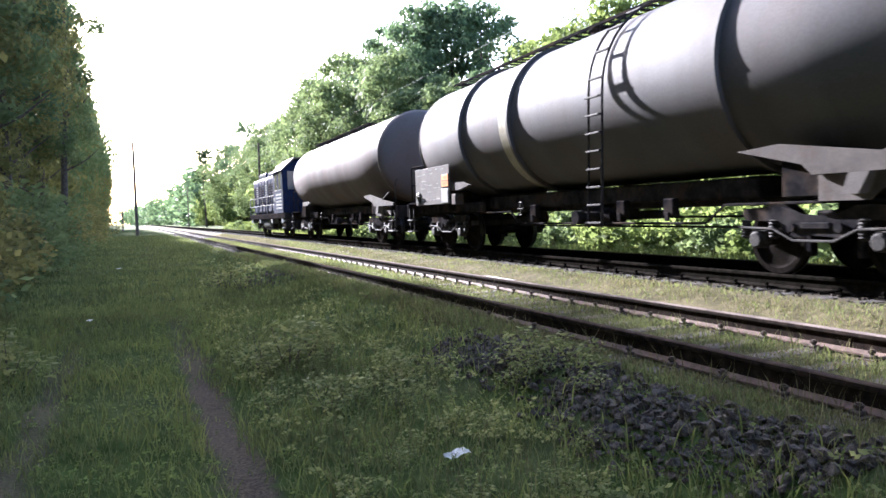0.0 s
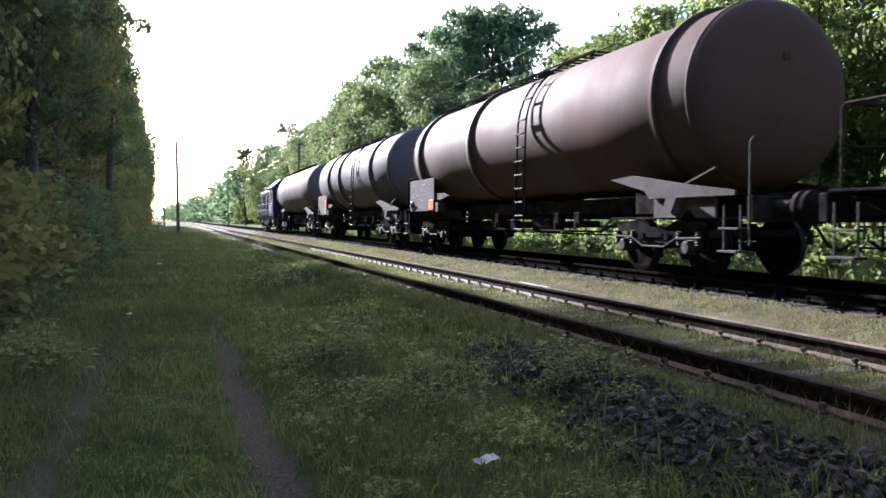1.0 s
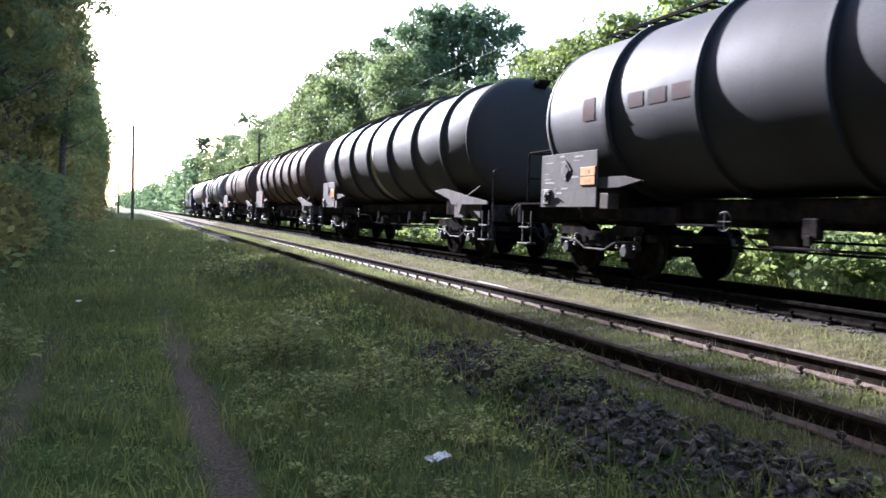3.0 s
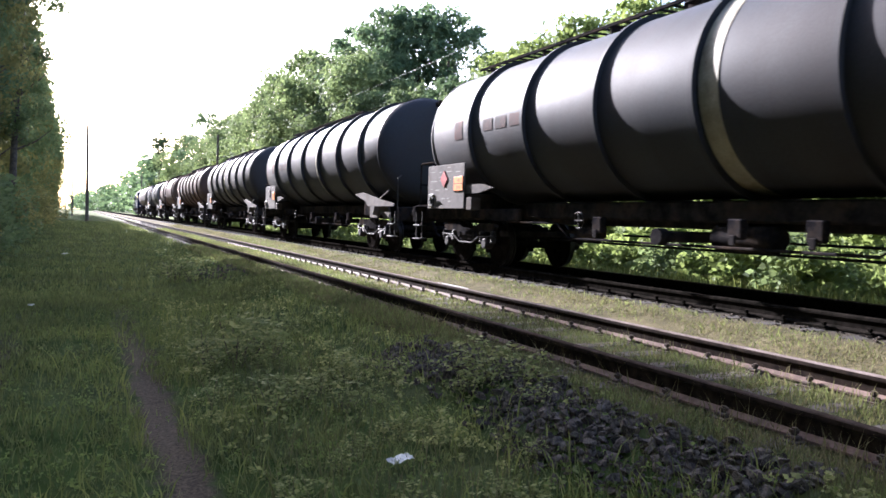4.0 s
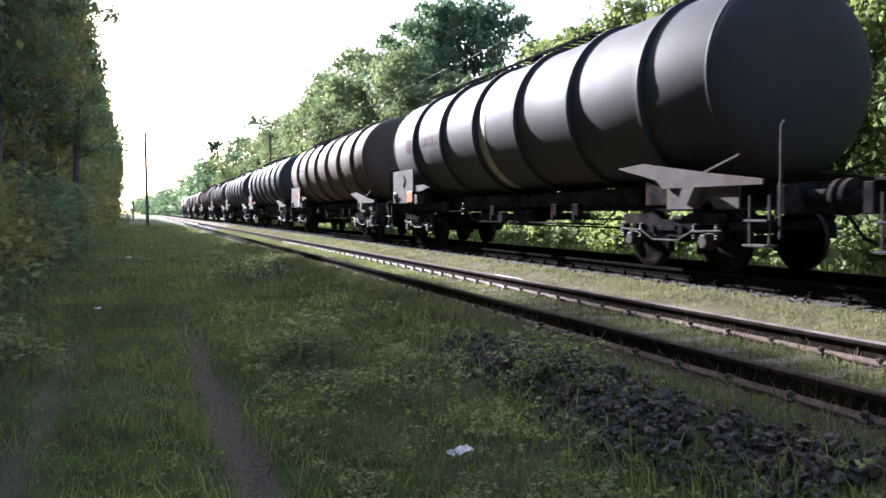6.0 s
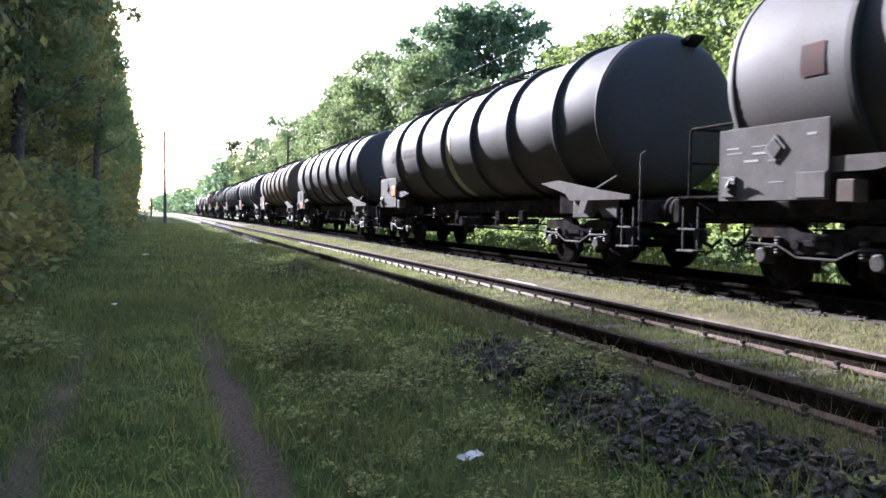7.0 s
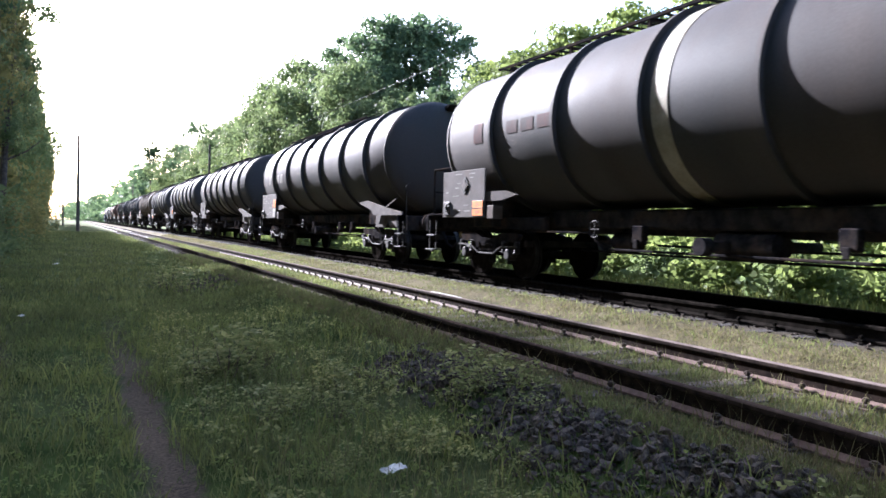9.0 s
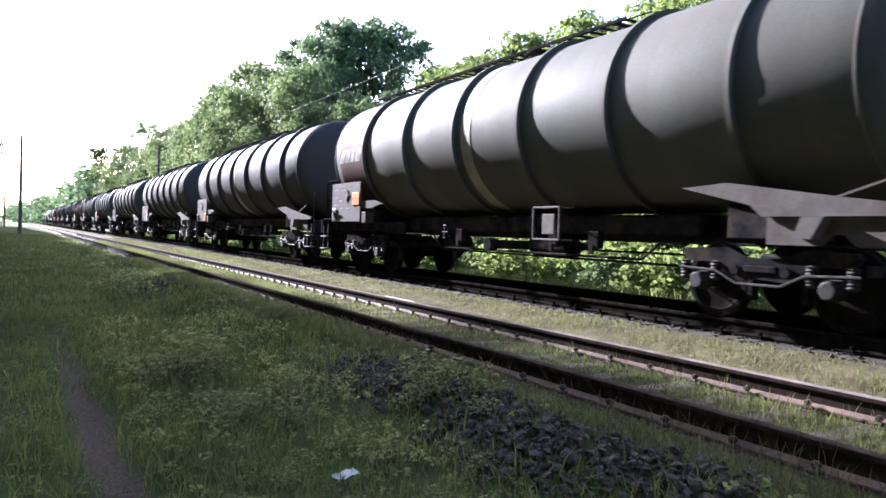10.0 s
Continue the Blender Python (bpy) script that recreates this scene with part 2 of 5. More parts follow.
LOCO_PALE = surface("loco_pale_grey", (0.13, 0.145, 0.165), (0.21, 0.225, 0.245), 3, 0.6, 0, 50, 0.05, 0, None, 0.05)
LOCO_GLASS, _nt, _p = nodes_of("cab_glass")
_p.inputs["Base Color"].default_value, _p.inputs["Roughness"].default_value = (0.16, 0.16, 0.15, 1), 0.08
LITTER = surface("litter_white", (0.42, 0.41, 0.38), (0.66, 0.65, 0.61), 20, 0.4, 0, 90, 0.4)
WIRE = surface("wire_dark", (0.05, 0.05, 0.05), (0.10, 0.10, 0.10), 5, 0.5, 0.6, 50, 0)
TANKS = {
    "ash": tank_paint("tank_ash_grey", (0.132, 0.119, 0.119), (0.132, 0.090, 0.077), 0.6, 0.62),
    "steel": tank_paint("tank_steel_grey", (0.124, 0.124, 0.130), (0.115, 0.086, 0.076), 0.5, 0.60),
    "brown": tank_paint("tank_rust_brown", (0.119, 0.082, 0.069), (0.115, 0.064, 0.049), 0.7, 0.66),
    "tan": tank_paint("tank_tan_brown", (0.124, 0.096, 0.073), (0.110, 0.069, 0.046), 0.6, 0.64),
    "slate": tank_paint("tank_slate_grey", (0.061, 0.063, 0.065), (0.092, 0.070, 0.060), 0.45, 0.60),
    "black": tank_paint("tank_black_grey", (0.052, 0.056, 0.064), (0.060, 0.047, 0.045), 0.45, 0.52),
    "green": tank_paint("tank_green_grey", (0.110, 0.114, 0.099), (0.113, 0.084, 0.066), 0.35, 0.60),
    "maroon": tank_paint("tank_maroon", (0.110, 0.054, 0.046), (0.093, 0.046, 0.038), 0.5, 0.62),
}


# ---- mesh helpers ----
def put_box(bm, x0, x1, y0, y1, z0, z1, bevel=0.0):
    r = bmesh.ops.create_cube(bm, size=1.0, matrix=Matrix.LocRotScale(((x0 + x1) / 2, (y0 + y1) / 2, (z0 + z1) / 2), None, (x1 - x0, y1 - y0, z1 - z0)))
    if bevel:
        edges = list({e for v in r["verts"] for e in v.link_edges})
        bmesh.ops.bevel(bm, geom=edges, offset=bevel, segments=1, affect="EDGES")
    return bm


def box(x0, x1, y0, y1, z0, z1, bevel=0.0):
    return put_box(bmesh.new(), x0, x1, y0, y1, z0, z1, bevel)


def put_rod(bm, a, b, r, seg=8, r2=None):
    a, b = Vector(a), Vector(b)
    m = Matrix.Translation((a + b) / 2) @ (b - a).to_track_quat("Z", "Y").to_matrix().to_4x4()
    bmesh.ops.create_cone(bm, cap_ends=True, segments=seg, radius1=r, radius2=r if r2 is None else r2, depth=(b - a).length, matrix=m)
    return bm


def put_path(bm, points, r, seg=8):
    for a, b in zip(points, points[1:]):
        put_rod(bm, a, b, r, seg)
    for p in points[1:-1]:
        bmesh.ops.create_icosphere(bm, subdivisions=1, radius=r * 1.02, matrix=Matrix.Translation(p))
    return bm


def lathe(profile, axis="y", seg=48, bm=None, at=(0, 0, 0), closed=False):
    """A body turned round an axis through at, from (place along the axis, radius)."""
    bm = bm or bmesh.new()
    rings = []
    for s, r in profile:
        ring = []
        for k in range(seg):
            a = 2 * math.pi * k / seg
            u, v = r * math.cos(a), r * math.sin(a)
            co = {"y": (u, s, v), "x": (s, u, v), "z": (u, v, s)}[axis]
            ring.append(bm.verts.new(Vector(co) + Vector(at)))
        rings.append(ring)
    pairs = list(zip(rings, rings[1:])) + ([(rings[-1], rings[0])] if closed else [])
    for p, q in pairs:
        for k in range(seg):
            bm.faces.new((p[k], p[(k + 1) % seg], q[(k + 1) % seg], q[k]))
    if not closed:
        bm.faces.new(rings[0])
        bm.faces.new(rings[-1])
    bmesh.ops.recalc_face_normals(bm, faces=bm.faces)
    return bm


def plate(outline, x0, x1, bm=None):
    """A plate with an outline in (y, z), from x0 to x1."""
    bm = bm or bmesh.new()
    a = [bm.verts.new((x0, y, z)) for y, z in outline]
    b = [bm.verts.new((x1, y, z)) for y, z in outline]
    n = len(outline)
    bm.faces.new(a)
    bm.faces.new(b[::-1])
    for k in range(n):
        bm.faces.new((a[k], b[k], b[(k + 1) % n], a[(k + 1) % n]))
    bmesh.ops.recalc_face_normals(bm, faces=bm.faces)
    return bm


def to_mesh(name, bm, material, smooth_angle=35):
    me = bpy.data.meshes.new(name)
    bm.to_mesh(me)
    bm.free()
    me.materials.append(material)
    if smooth_angle:
        me.shade_smooth()
        me.set_sharp_from_angle(angle=radians(smooth_angle))
    return me


def part(name, bm, material, parent, label="", at=(0, 0, 0), smooth_angle=35):
    me = bm if isinstance(bm, bpy.types.Mesh) else to_mesh(name, bm, material, smooth_angle)
    ob = new(name, me)
    ob.location = at
    ob.parent = parent
    return tagged(ob, label)


def thing(name, label, category, group="", kind="", at=(0, 0, 0)):
    ob = new(name)
    ob.location = at
    ob.empty_display_size = 0.2
    return tagged(ob, label, category, group, kind)


def raw_mesh(name, verts, faces, material):
    me = bpy.data.meshes.new(name)
    verts, faces = np.asarray(verts, np.float32), np.asarray(faces, np.int32)
    me.vertices.add(len(verts))
    me.vertices.foreach_set("co", verts.ravel())
    n, k = faces.shape
    me.loops.add(n * k)
    me.loops.foreach_set("vertex_index", faces.ravel())
    me.polygons.add(n)
    me.polygons.foreach_set("loop_start", np.arange(0, n * k, k, dtype=np.int32))
    me.update(calc_edges=True)
    me.materials.append(material)
    return me


# ---- ground ----
def build_ground():
    xs = np.unique(np.r_[-900, -400, -150, -60, -30, -18, -12, -9, np.arange(-7, 14, 0.14), 15, 17, 20, 25, 35, 60, 150, 400, 900].round(3))
    ys = np.unique(np.r_[-300, -100, -40, -15, -8, -4, np.arange(-2, 16, 0.16), np.arange(16, 40, 0.6), np.arange(40, 100, 3), 110, 130, 160, 200, 300, 500, 900, 1800].round(3))
    gx, gy = np.meshgrid(xs, ys)
    gz = ground_height(gx, gy)
    nx, ny = len(xs), len(ys)
    idx = np.arange(nx * ny).reshape(ny, nx)
    faces = np.stack([idx[:-1, :-1], idx[:-1, 1:], idx[1:, 1:], idx[1:, :-1]], -1).reshape(-1, 4)
    me = raw_mesh("ground", np.stack([gx, gy, gz], -1).reshape(-1, 3), faces, GROUND)
    me.shade_smooth()
    tagged(new("ground", me), "grassy lineside ground with two worn earth ruts", "ground", kind="structure")


build_ground()


# ---- tracks ----
RAIL_SECTION = tuple((x, 1.16 * z) for x, z in (
    (-0.07, -0.16), (-0.07, -0.147), (-0.012, -0.125), (-0.009, -0.05), (-0.034, -0.038), (-0.036, -0.012), (-0.031, -0.005), (-0.021, -0.0018), (-0.010, -0.0004),
    (0.010, -0.0004), (0.021, -0.0018), (0.031, -0.005), (0.036, -0.012), (0.034, -0.038), (0.009, -0.05), (0.012, -0.125), (0.07, -0.147), (0.07, -0.16)))


def rail_mesh(name, y0, y1, head, body, foot):
    bm = bmesh.new()
    ends = [[bm.verts.new((x, y, z)) for x, z in RAIL_SECTION] for y in (y0, y1)]
    n = len(RAIL_SECTION)
    for k in range(n):
        f = bm.faces.new((ends[0][k], ends[0][(k + 1) % n], ends[1][(k + 1) % n], ends[1][k]))
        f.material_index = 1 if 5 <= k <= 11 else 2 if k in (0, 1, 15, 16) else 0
    bm.faces.new(ends[0])
    bm.faces.new(ends[1])
    bmesh.ops.recalc_face_normals(bm, faces=bm.faces)
    me = to_mesh(name, bm, body, 42)
    me.materials.append(head)
    me.materials.append(foot)
    return me


def build_track(name, label, x0, z, head, body, seed, wood_material, iron, foot):
    rnd = random.Random(seed)
    track = thing(name, label, "railway track", kind="structure", at=(x0 + GAUGE / 2, 0, z))
    for side in (-1, 1):
        # 30 m rails with narrow joints
        for y0 in range(-40, 560, 150):
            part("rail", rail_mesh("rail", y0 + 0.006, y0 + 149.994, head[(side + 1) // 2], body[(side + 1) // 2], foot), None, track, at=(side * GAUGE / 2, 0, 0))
    wood = [to_mesh("sleeper", box(-1.28, 1.28, -0.12, 0.12, -0.33, -0.196, 0.015), wood_material) for _ in range(1)]
    bm = put_box(bmesh.new(), -0.17, 0.17, -0.075, 0.075, -0.172, -0.158, 0.004)
    for s in (-1, 1):
        put_box(bm, s * 0.105 - 0.035, s * 0.105 + 0.035, -0.045, 0.045, -0.16, -0.130, 0.008)
        put_rod(bm, (s * 0.095, 0, -0.15), (s * 0.095, 0, -0.085), 0.020, 6)
        put_rod(bm, (s * 0.095, 0, -0.115), (s * 0.095, 0, -0.095), 0.032, 6)
    clip = to_mesh("rail_clip", bm, iron)
    far_clips = []
    y = -3.0
    while y < 90:
        if y < 34:
            part("sleeper", wood[0], None, track, at=(rnd.uniform(-0.02, 0.02), y, rnd.uniform(-0.008, 0)))
            for side in (-1, 1):
                part("rail_clip", clip, None, track, at=(side * GAUGE / 2, y, -0.026))
        else:
            far_clips.append(y)
        y += SLEEPER_STEP
    bm = bmesh.new()
    for y in far_clips:
        put_box(bm, -1.28, 1.28, y - 0.12, y + 0.12, -0.33, -0.196)
        for side in (-1, 1):
            put_box(bm, side * GAUGE / 2 - 0.13, side * GAUGE / 2 + 0.13, y - 0.05, y + 0.05, -0.196, -0.12)
    tagged(part("distant_sleeper_row", bm, wood_material, track), kind="stuff")


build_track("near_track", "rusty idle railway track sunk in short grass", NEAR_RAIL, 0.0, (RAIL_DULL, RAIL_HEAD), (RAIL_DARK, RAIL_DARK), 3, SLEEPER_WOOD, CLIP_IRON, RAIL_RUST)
build_track("far_track", "dark railway track that the train runs on", FAR_RAIL, FAR_Z, (DARK_IRON, RAIL_DULL), (DARK_IRON, DARK_IRON), 4, DARK_WOOD, DARK_IRON, DARK_IRON)


def polished_patch():
    """The sun's glint on the rail's head, painted as a pale flat patch."""
    bm = bmesh.new()
    outline = [(-0.55, 0.010), (-0.35, 0.027), (0.30, 0.029), (0.62, 0.012), (0.62, -0.012), (0.30, -0.029), (-0.35, -0.027), (-0.55, -0.010)]
    bm.faces.new([bm.verts.new((x, y, 0.0)) for y, x in outline])
    bmesh.ops.recalc_face_normals(bm, faces=bm.faces)
    part("polished_patch", bm, RAIL_GLINT, bpy.data.objects["near_track"], "pale painted sun glint on the rail head", at=(GAUGE / 2, 11.6, 0.004), smooth_angle=0)


polished_patch()


# ---- wagons ----
TANK_R, TANK_Z, TANK_H = 1.45, 2.80, 7.25
RINGS = (-5.3, -3.15, -1.0, 1.15, 3.3, 5.45)
cache = {}


def kept(key, make):
    if key not in cache:
        cache[key] = make()
    return cache[key]


def tank_profile(lead=0.3):
    out = []
    for k in range(7):
        a = math.pi / 2 * k / 6
        out.append((-TANK_H + 0.42 - 0.42 * math.cos(a * 1.0) ** 1.0, TANK_R * (0.02 + 0.98 * math.sin(a) ** 0.62)))
    out += [(s, TANK_R) for s in (-4, 0, 4)]
    out += [(lead - s, r) for s, r in out[6::-1]]
    return out


def wheelset_mesh():
    bm = bmesh.new()
    for s in (-1, 1):
        o = s * 0.72
        prof = [(o - s * 0.03, 0.08), (o - s * 0.065, 0.12), (o - s * 0.02, 0.30), (o - s * 0.07, 0.40), (o - s * 0.07, 0.488), (o - s * 0.04, 0.488), (o - s * 0.03, 0.462),
                (o + s * 0.06, 0.457), (o + s * 0.06, 0.39), (o + s * 0.025, 0.36), (o + s * 0.01, 0.26), (o + s * 0.04, 0.13), (o + s * 0.09, 0.10), (o + s * 0.09, 0.02)]
        lathe(prof, "x", 28, bm)
    put_rod(bm, (-1.0, 0, 0), (1.0, 0, 0), 0.08, 12)
    me = to_mesh("wheelset", bm, WHEEL_STEEL)
    me.materials.append(TREAD)
    for f in me.polygons:
        rad = math.hypot(f.center.y, f.center.z)
        if 0.44 < rad and abs(f.normal.x) < 0.5:
            f.material_index = 1
    return me


def side_frame_mesh():
    half = [(0.0, 0.52), (0.35, 0.50), (0.55, 0.62), (0.62, 0.70), (1.12, 0.70), (1.20, 0.80), (1.16, 0.86), (0.55, 0.88), (0.30, 0.78), (0.0, 0.76)]
    outline = [(y, z) for y, z in half] + [(-y, z) for y, z in half[::-1][1:-1]]
    bm = plate(outline, -0.05, 0.05)
    for y in (-0.35, 0.35):
        put_rod(bm, (-0.06, y, 0.62), (-0.10, y, 0.62), 0.06, 10)
    put_box(bm, -0.08, 0.0, -0.22, 0.22, 0.60, 0.68, 0.01)
    return to_mesh("side_frame", bm, UNDER_BLACK)


def axlebox_mesh():
    bm = lathe([(-0.12, 0.03), (-0.12, 0.085), (-0.10, 0.105), (0.06, 0.12), (0.06, 0.05)], "x", 18)
    put_box(bm, -0.06, 0.06, -0.15, 0.15, -0.05, 0.12, 0.02)
    return to_mesh("axlebox", bm, BRIGHT_STEEL)


def spring_mesh():
    prof = [(0.0, 0.03)] + [(0.012 + 0.04 * k + d, r) for k in range(6) for d, r in ((0.0, 0.055), (0.02, 0.070))] + [(0.25, 0.03)]
    return to_mesh("spring", lathe(prof, "z", 9), BRIGHT_STEEL)


WHEELSETS = []


def add_bogie(wagon, y):
    bogie = part("bogie", kept("bogie", lambda: to_mesh("bogie", put_box(put_box(put_box(bmesh.new(), -0.85, 0.85, -0.22, 0.22, 0.55, 0.82, 0.03),
                 -0.35, 0.35, -0.35, 0.35, 0.80, 0.98, 0.03), -0.95, 0.95, -1.28, -1.20, 0.62, 0.74, 0.01), UNDER_BLACK)), None, wagon, at=(0, y, 0))
    for s in (-1, 1):
        part("side_frame", kept("side_frame", side_frame_mesh), None, bogie, at=(s * 1.02, 0, 0))
        for d in (-0.9, 0.9):
            box_ = part("axlebox", kept("axlebox", axlebox_mesh), None, bogie, at=(s * 1.04, d, 0.46))
            if s > 0:
                box_.rotation_euler = (0, 0, math.pi)
            for e in (-0.24, 0.24):
                part("spring", kept("spring", spring_mesh), None, bogie, at=(s * 1.06, d + e, 0.47))
        rod = kept("brake_rod", lambda: to_mesh("brake_rod", put_path(bmesh.new(), [(0, -1.25, 0.62), (0, -0.62, 0.60), (0, -0.30, 0.46), (0, 0.30, 0.46), (0, 0.62, 0.60), (0, 1.2, 0.62)], 0.016, 6), BRIGHT_STEEL))
        part("brake_rod", rod, None, bogie, at=(s * 1.12, 0, 0))
    for d in (-0.9, 0.9):
        shoe = kept("brake_shoe", lambda: to_mesh("brake_shoe", box(-0.06, 0.06, -0.04, 0.04, 0.25, 0.62, 0.01), UNDER_BLACK))
        for s in (-0.74, 0.74):
            part("brake_shoe", shoe, None, bogie, at=(s, d - math.copysign(0.53, d), 0))
        w = part("wheelset", kept("wheelset", wheelset_mesh), None, bogie, at=(0, d, 0.46))
        WHEELSETS.append(w)
    return bogie


def saddle_mesh():
    bm = plate([(-4.45, 1.60), (-5.15, 1.64), (-6.6, 1.44), (-7.69, 1.31), (-7.70, 1.24), (-5.65, 1.24), (-5.50, 1.37)], -0.02, 0.02)
    plate([(-6.55, 1.445), (-7.27, 1.66), (-7.28, 1.635), (-6.6, 1.435)], -0.018, 0.018, bm)
    return to_mesh("saddle", bm, UNDER_GREY)


PLATE_Z = {"white": 1.60, "diamond": 1.20, "red": 1.55, "upper": 1.58, "plain": 1.20}


def panel_marks(panel, style, rnd, hw, hazard):
    """Unreadable stencilling as plain bars, the orange plate and the placard."""
    bar = kept("bar", lambda: to_mesh("stencil_bar", box(-0.006, 0.0, -0.5, 0.5, -0.022, 0.022), WHITE_MARK, 0))
    for row in range(9):
        z = 2.07 - row * 0.095
        y = hw - 0.12
        while y > 0.1 - hw:
            w = rnd.uniform(0.12, 0.42)
            if rnd.random() < 0.5 and y - w > 0.1 - hw and not (y - w < 0.52 - hw and z < 1.92) and not (y > hw - 0.45 and z < 1.55):
                ob = part("stencil_bar", bar, None, panel, at=(0, y - w / 2, z + rnd.uniform(-0.02, 0.02)))
                ob.scale = (0.6, w * 0.8, rnd.choice((0.3, 0.4, 0.5, 0.7)))
            y -= w + rnd.uniform(0.06, 0.3)
    bm = put_box(bmesh.new(), -0.022, -0.004, 0.03 - hw, 0.47 - hw, PLATE_Z[style], PLATE_Z[style] + 0.30, 0.004)
    z = PLATE_Z[style]
    part("plate_frame", box(-0.014, -0.002, 0.015 - hw, 0.485 - hw, z - 0.015, z + 0.315), BLACK_MARK, panel, "black plate border", smooth_angle=0)
    if not hazard:
        part("plate_holder", bm, PANEL_GREY, panel, "empty grey plate holder", smooth_angle=0)
        return
    part("hazard_plate", bm, ORANGE, panel, "orange hazard plate", smooth_angle=0)
    part("plate_divider", box(-0.026, -0.020, 0.03 - hw, 0.47 - hw, z + 0.143, z + 0.157), BLACK_MARK, panel, smooth_angle=0)
    for dz in (0.075, 0.225):
        part("plate_bar", box(-0.025, -0.020, 0.15 - hw + dz * 0.2, 0.35 - hw - dz * 0.2, z + dz - 0.03, z + dz + 0.03), DIM_ORANGE, panel, smooth_angle=0)


def diamond(panel, y, z, r, material, label):
    bm = bmesh.new()
    m = Matrix.Translation((-0.012, y, z)) @ Matrix.Rotation(math.pi / 4, 4, "X")
    bmesh.ops.create_cube(bm, size=1.0, matrix=m @ Matrix.Diagonal((0.012, r, r, 1)))
    return part("placard", bm, material, panel, label, smooth_angle=0)


# slanting blocks in place of faded lettering: from, to along the tank, and the angles from its top
LOGO = (((0.0, 0.42, 88, 101), (1.06, 1.18, 88, 101), (1.30, 1.72, 88, 101), (1.84, 2.26, 88, 101)),
        ((0.0, 0.30, 84, 97), (0.36, 0.62, 84, 97), (0.68, 0.92, 84, 97), (0.98, 1.30, 84, 97)))


def side_patch(y0, y1, a0, a1, proud=0.006, n=10, lean=0.0):
    """A painted patch that lies on the shell, between two angles from the top on the left side."""
    bm = bmesh.new()
    rows = []
    for k in range(n + 1):
        a = radians(a0 + (a1 - a0) * k / n)
        rows.append([bm.verts.new((-math.sin(a) * (TANK_R + proud), y, math.cos(a) * (TANK_R + proud))) for y in (y0 + lean * k / n, y1 + lean * k / n)])
    for p, q in zip(rows, rows[1:]):
        bm.faces.new((p[0], p[1], q[1], q[0]))
    return bm


def walkway_mesh():
    """An open grating: two side bars, slats between them and a low handrail."""
    bm = bmesh.new()
    for x in (-0.31, 0.31):
        put_box(bm, x - 0.015, x + 0.015, -2.2, 7.3, 4.37, 4.42)
    for k in range(32):
        put_box(bm, -0.30, 0.30, -2.15 + k * 0.30, -2.07 + k * 0.30, 4.385, 4.405)
    for y in (-2.1, 0.2, 2.4, 4.6, 7.2):
        put_rod(bm, (0.31, y, 4.40), (0.31, y, 4.62), 0.012, 5)
    put_rod(bm, (0.31, -2.1, 4.62), (0.31, 7.2, 4.62), 0.012, 5)
    return to_mesh("walkway", bm, UNDER_BLACK)


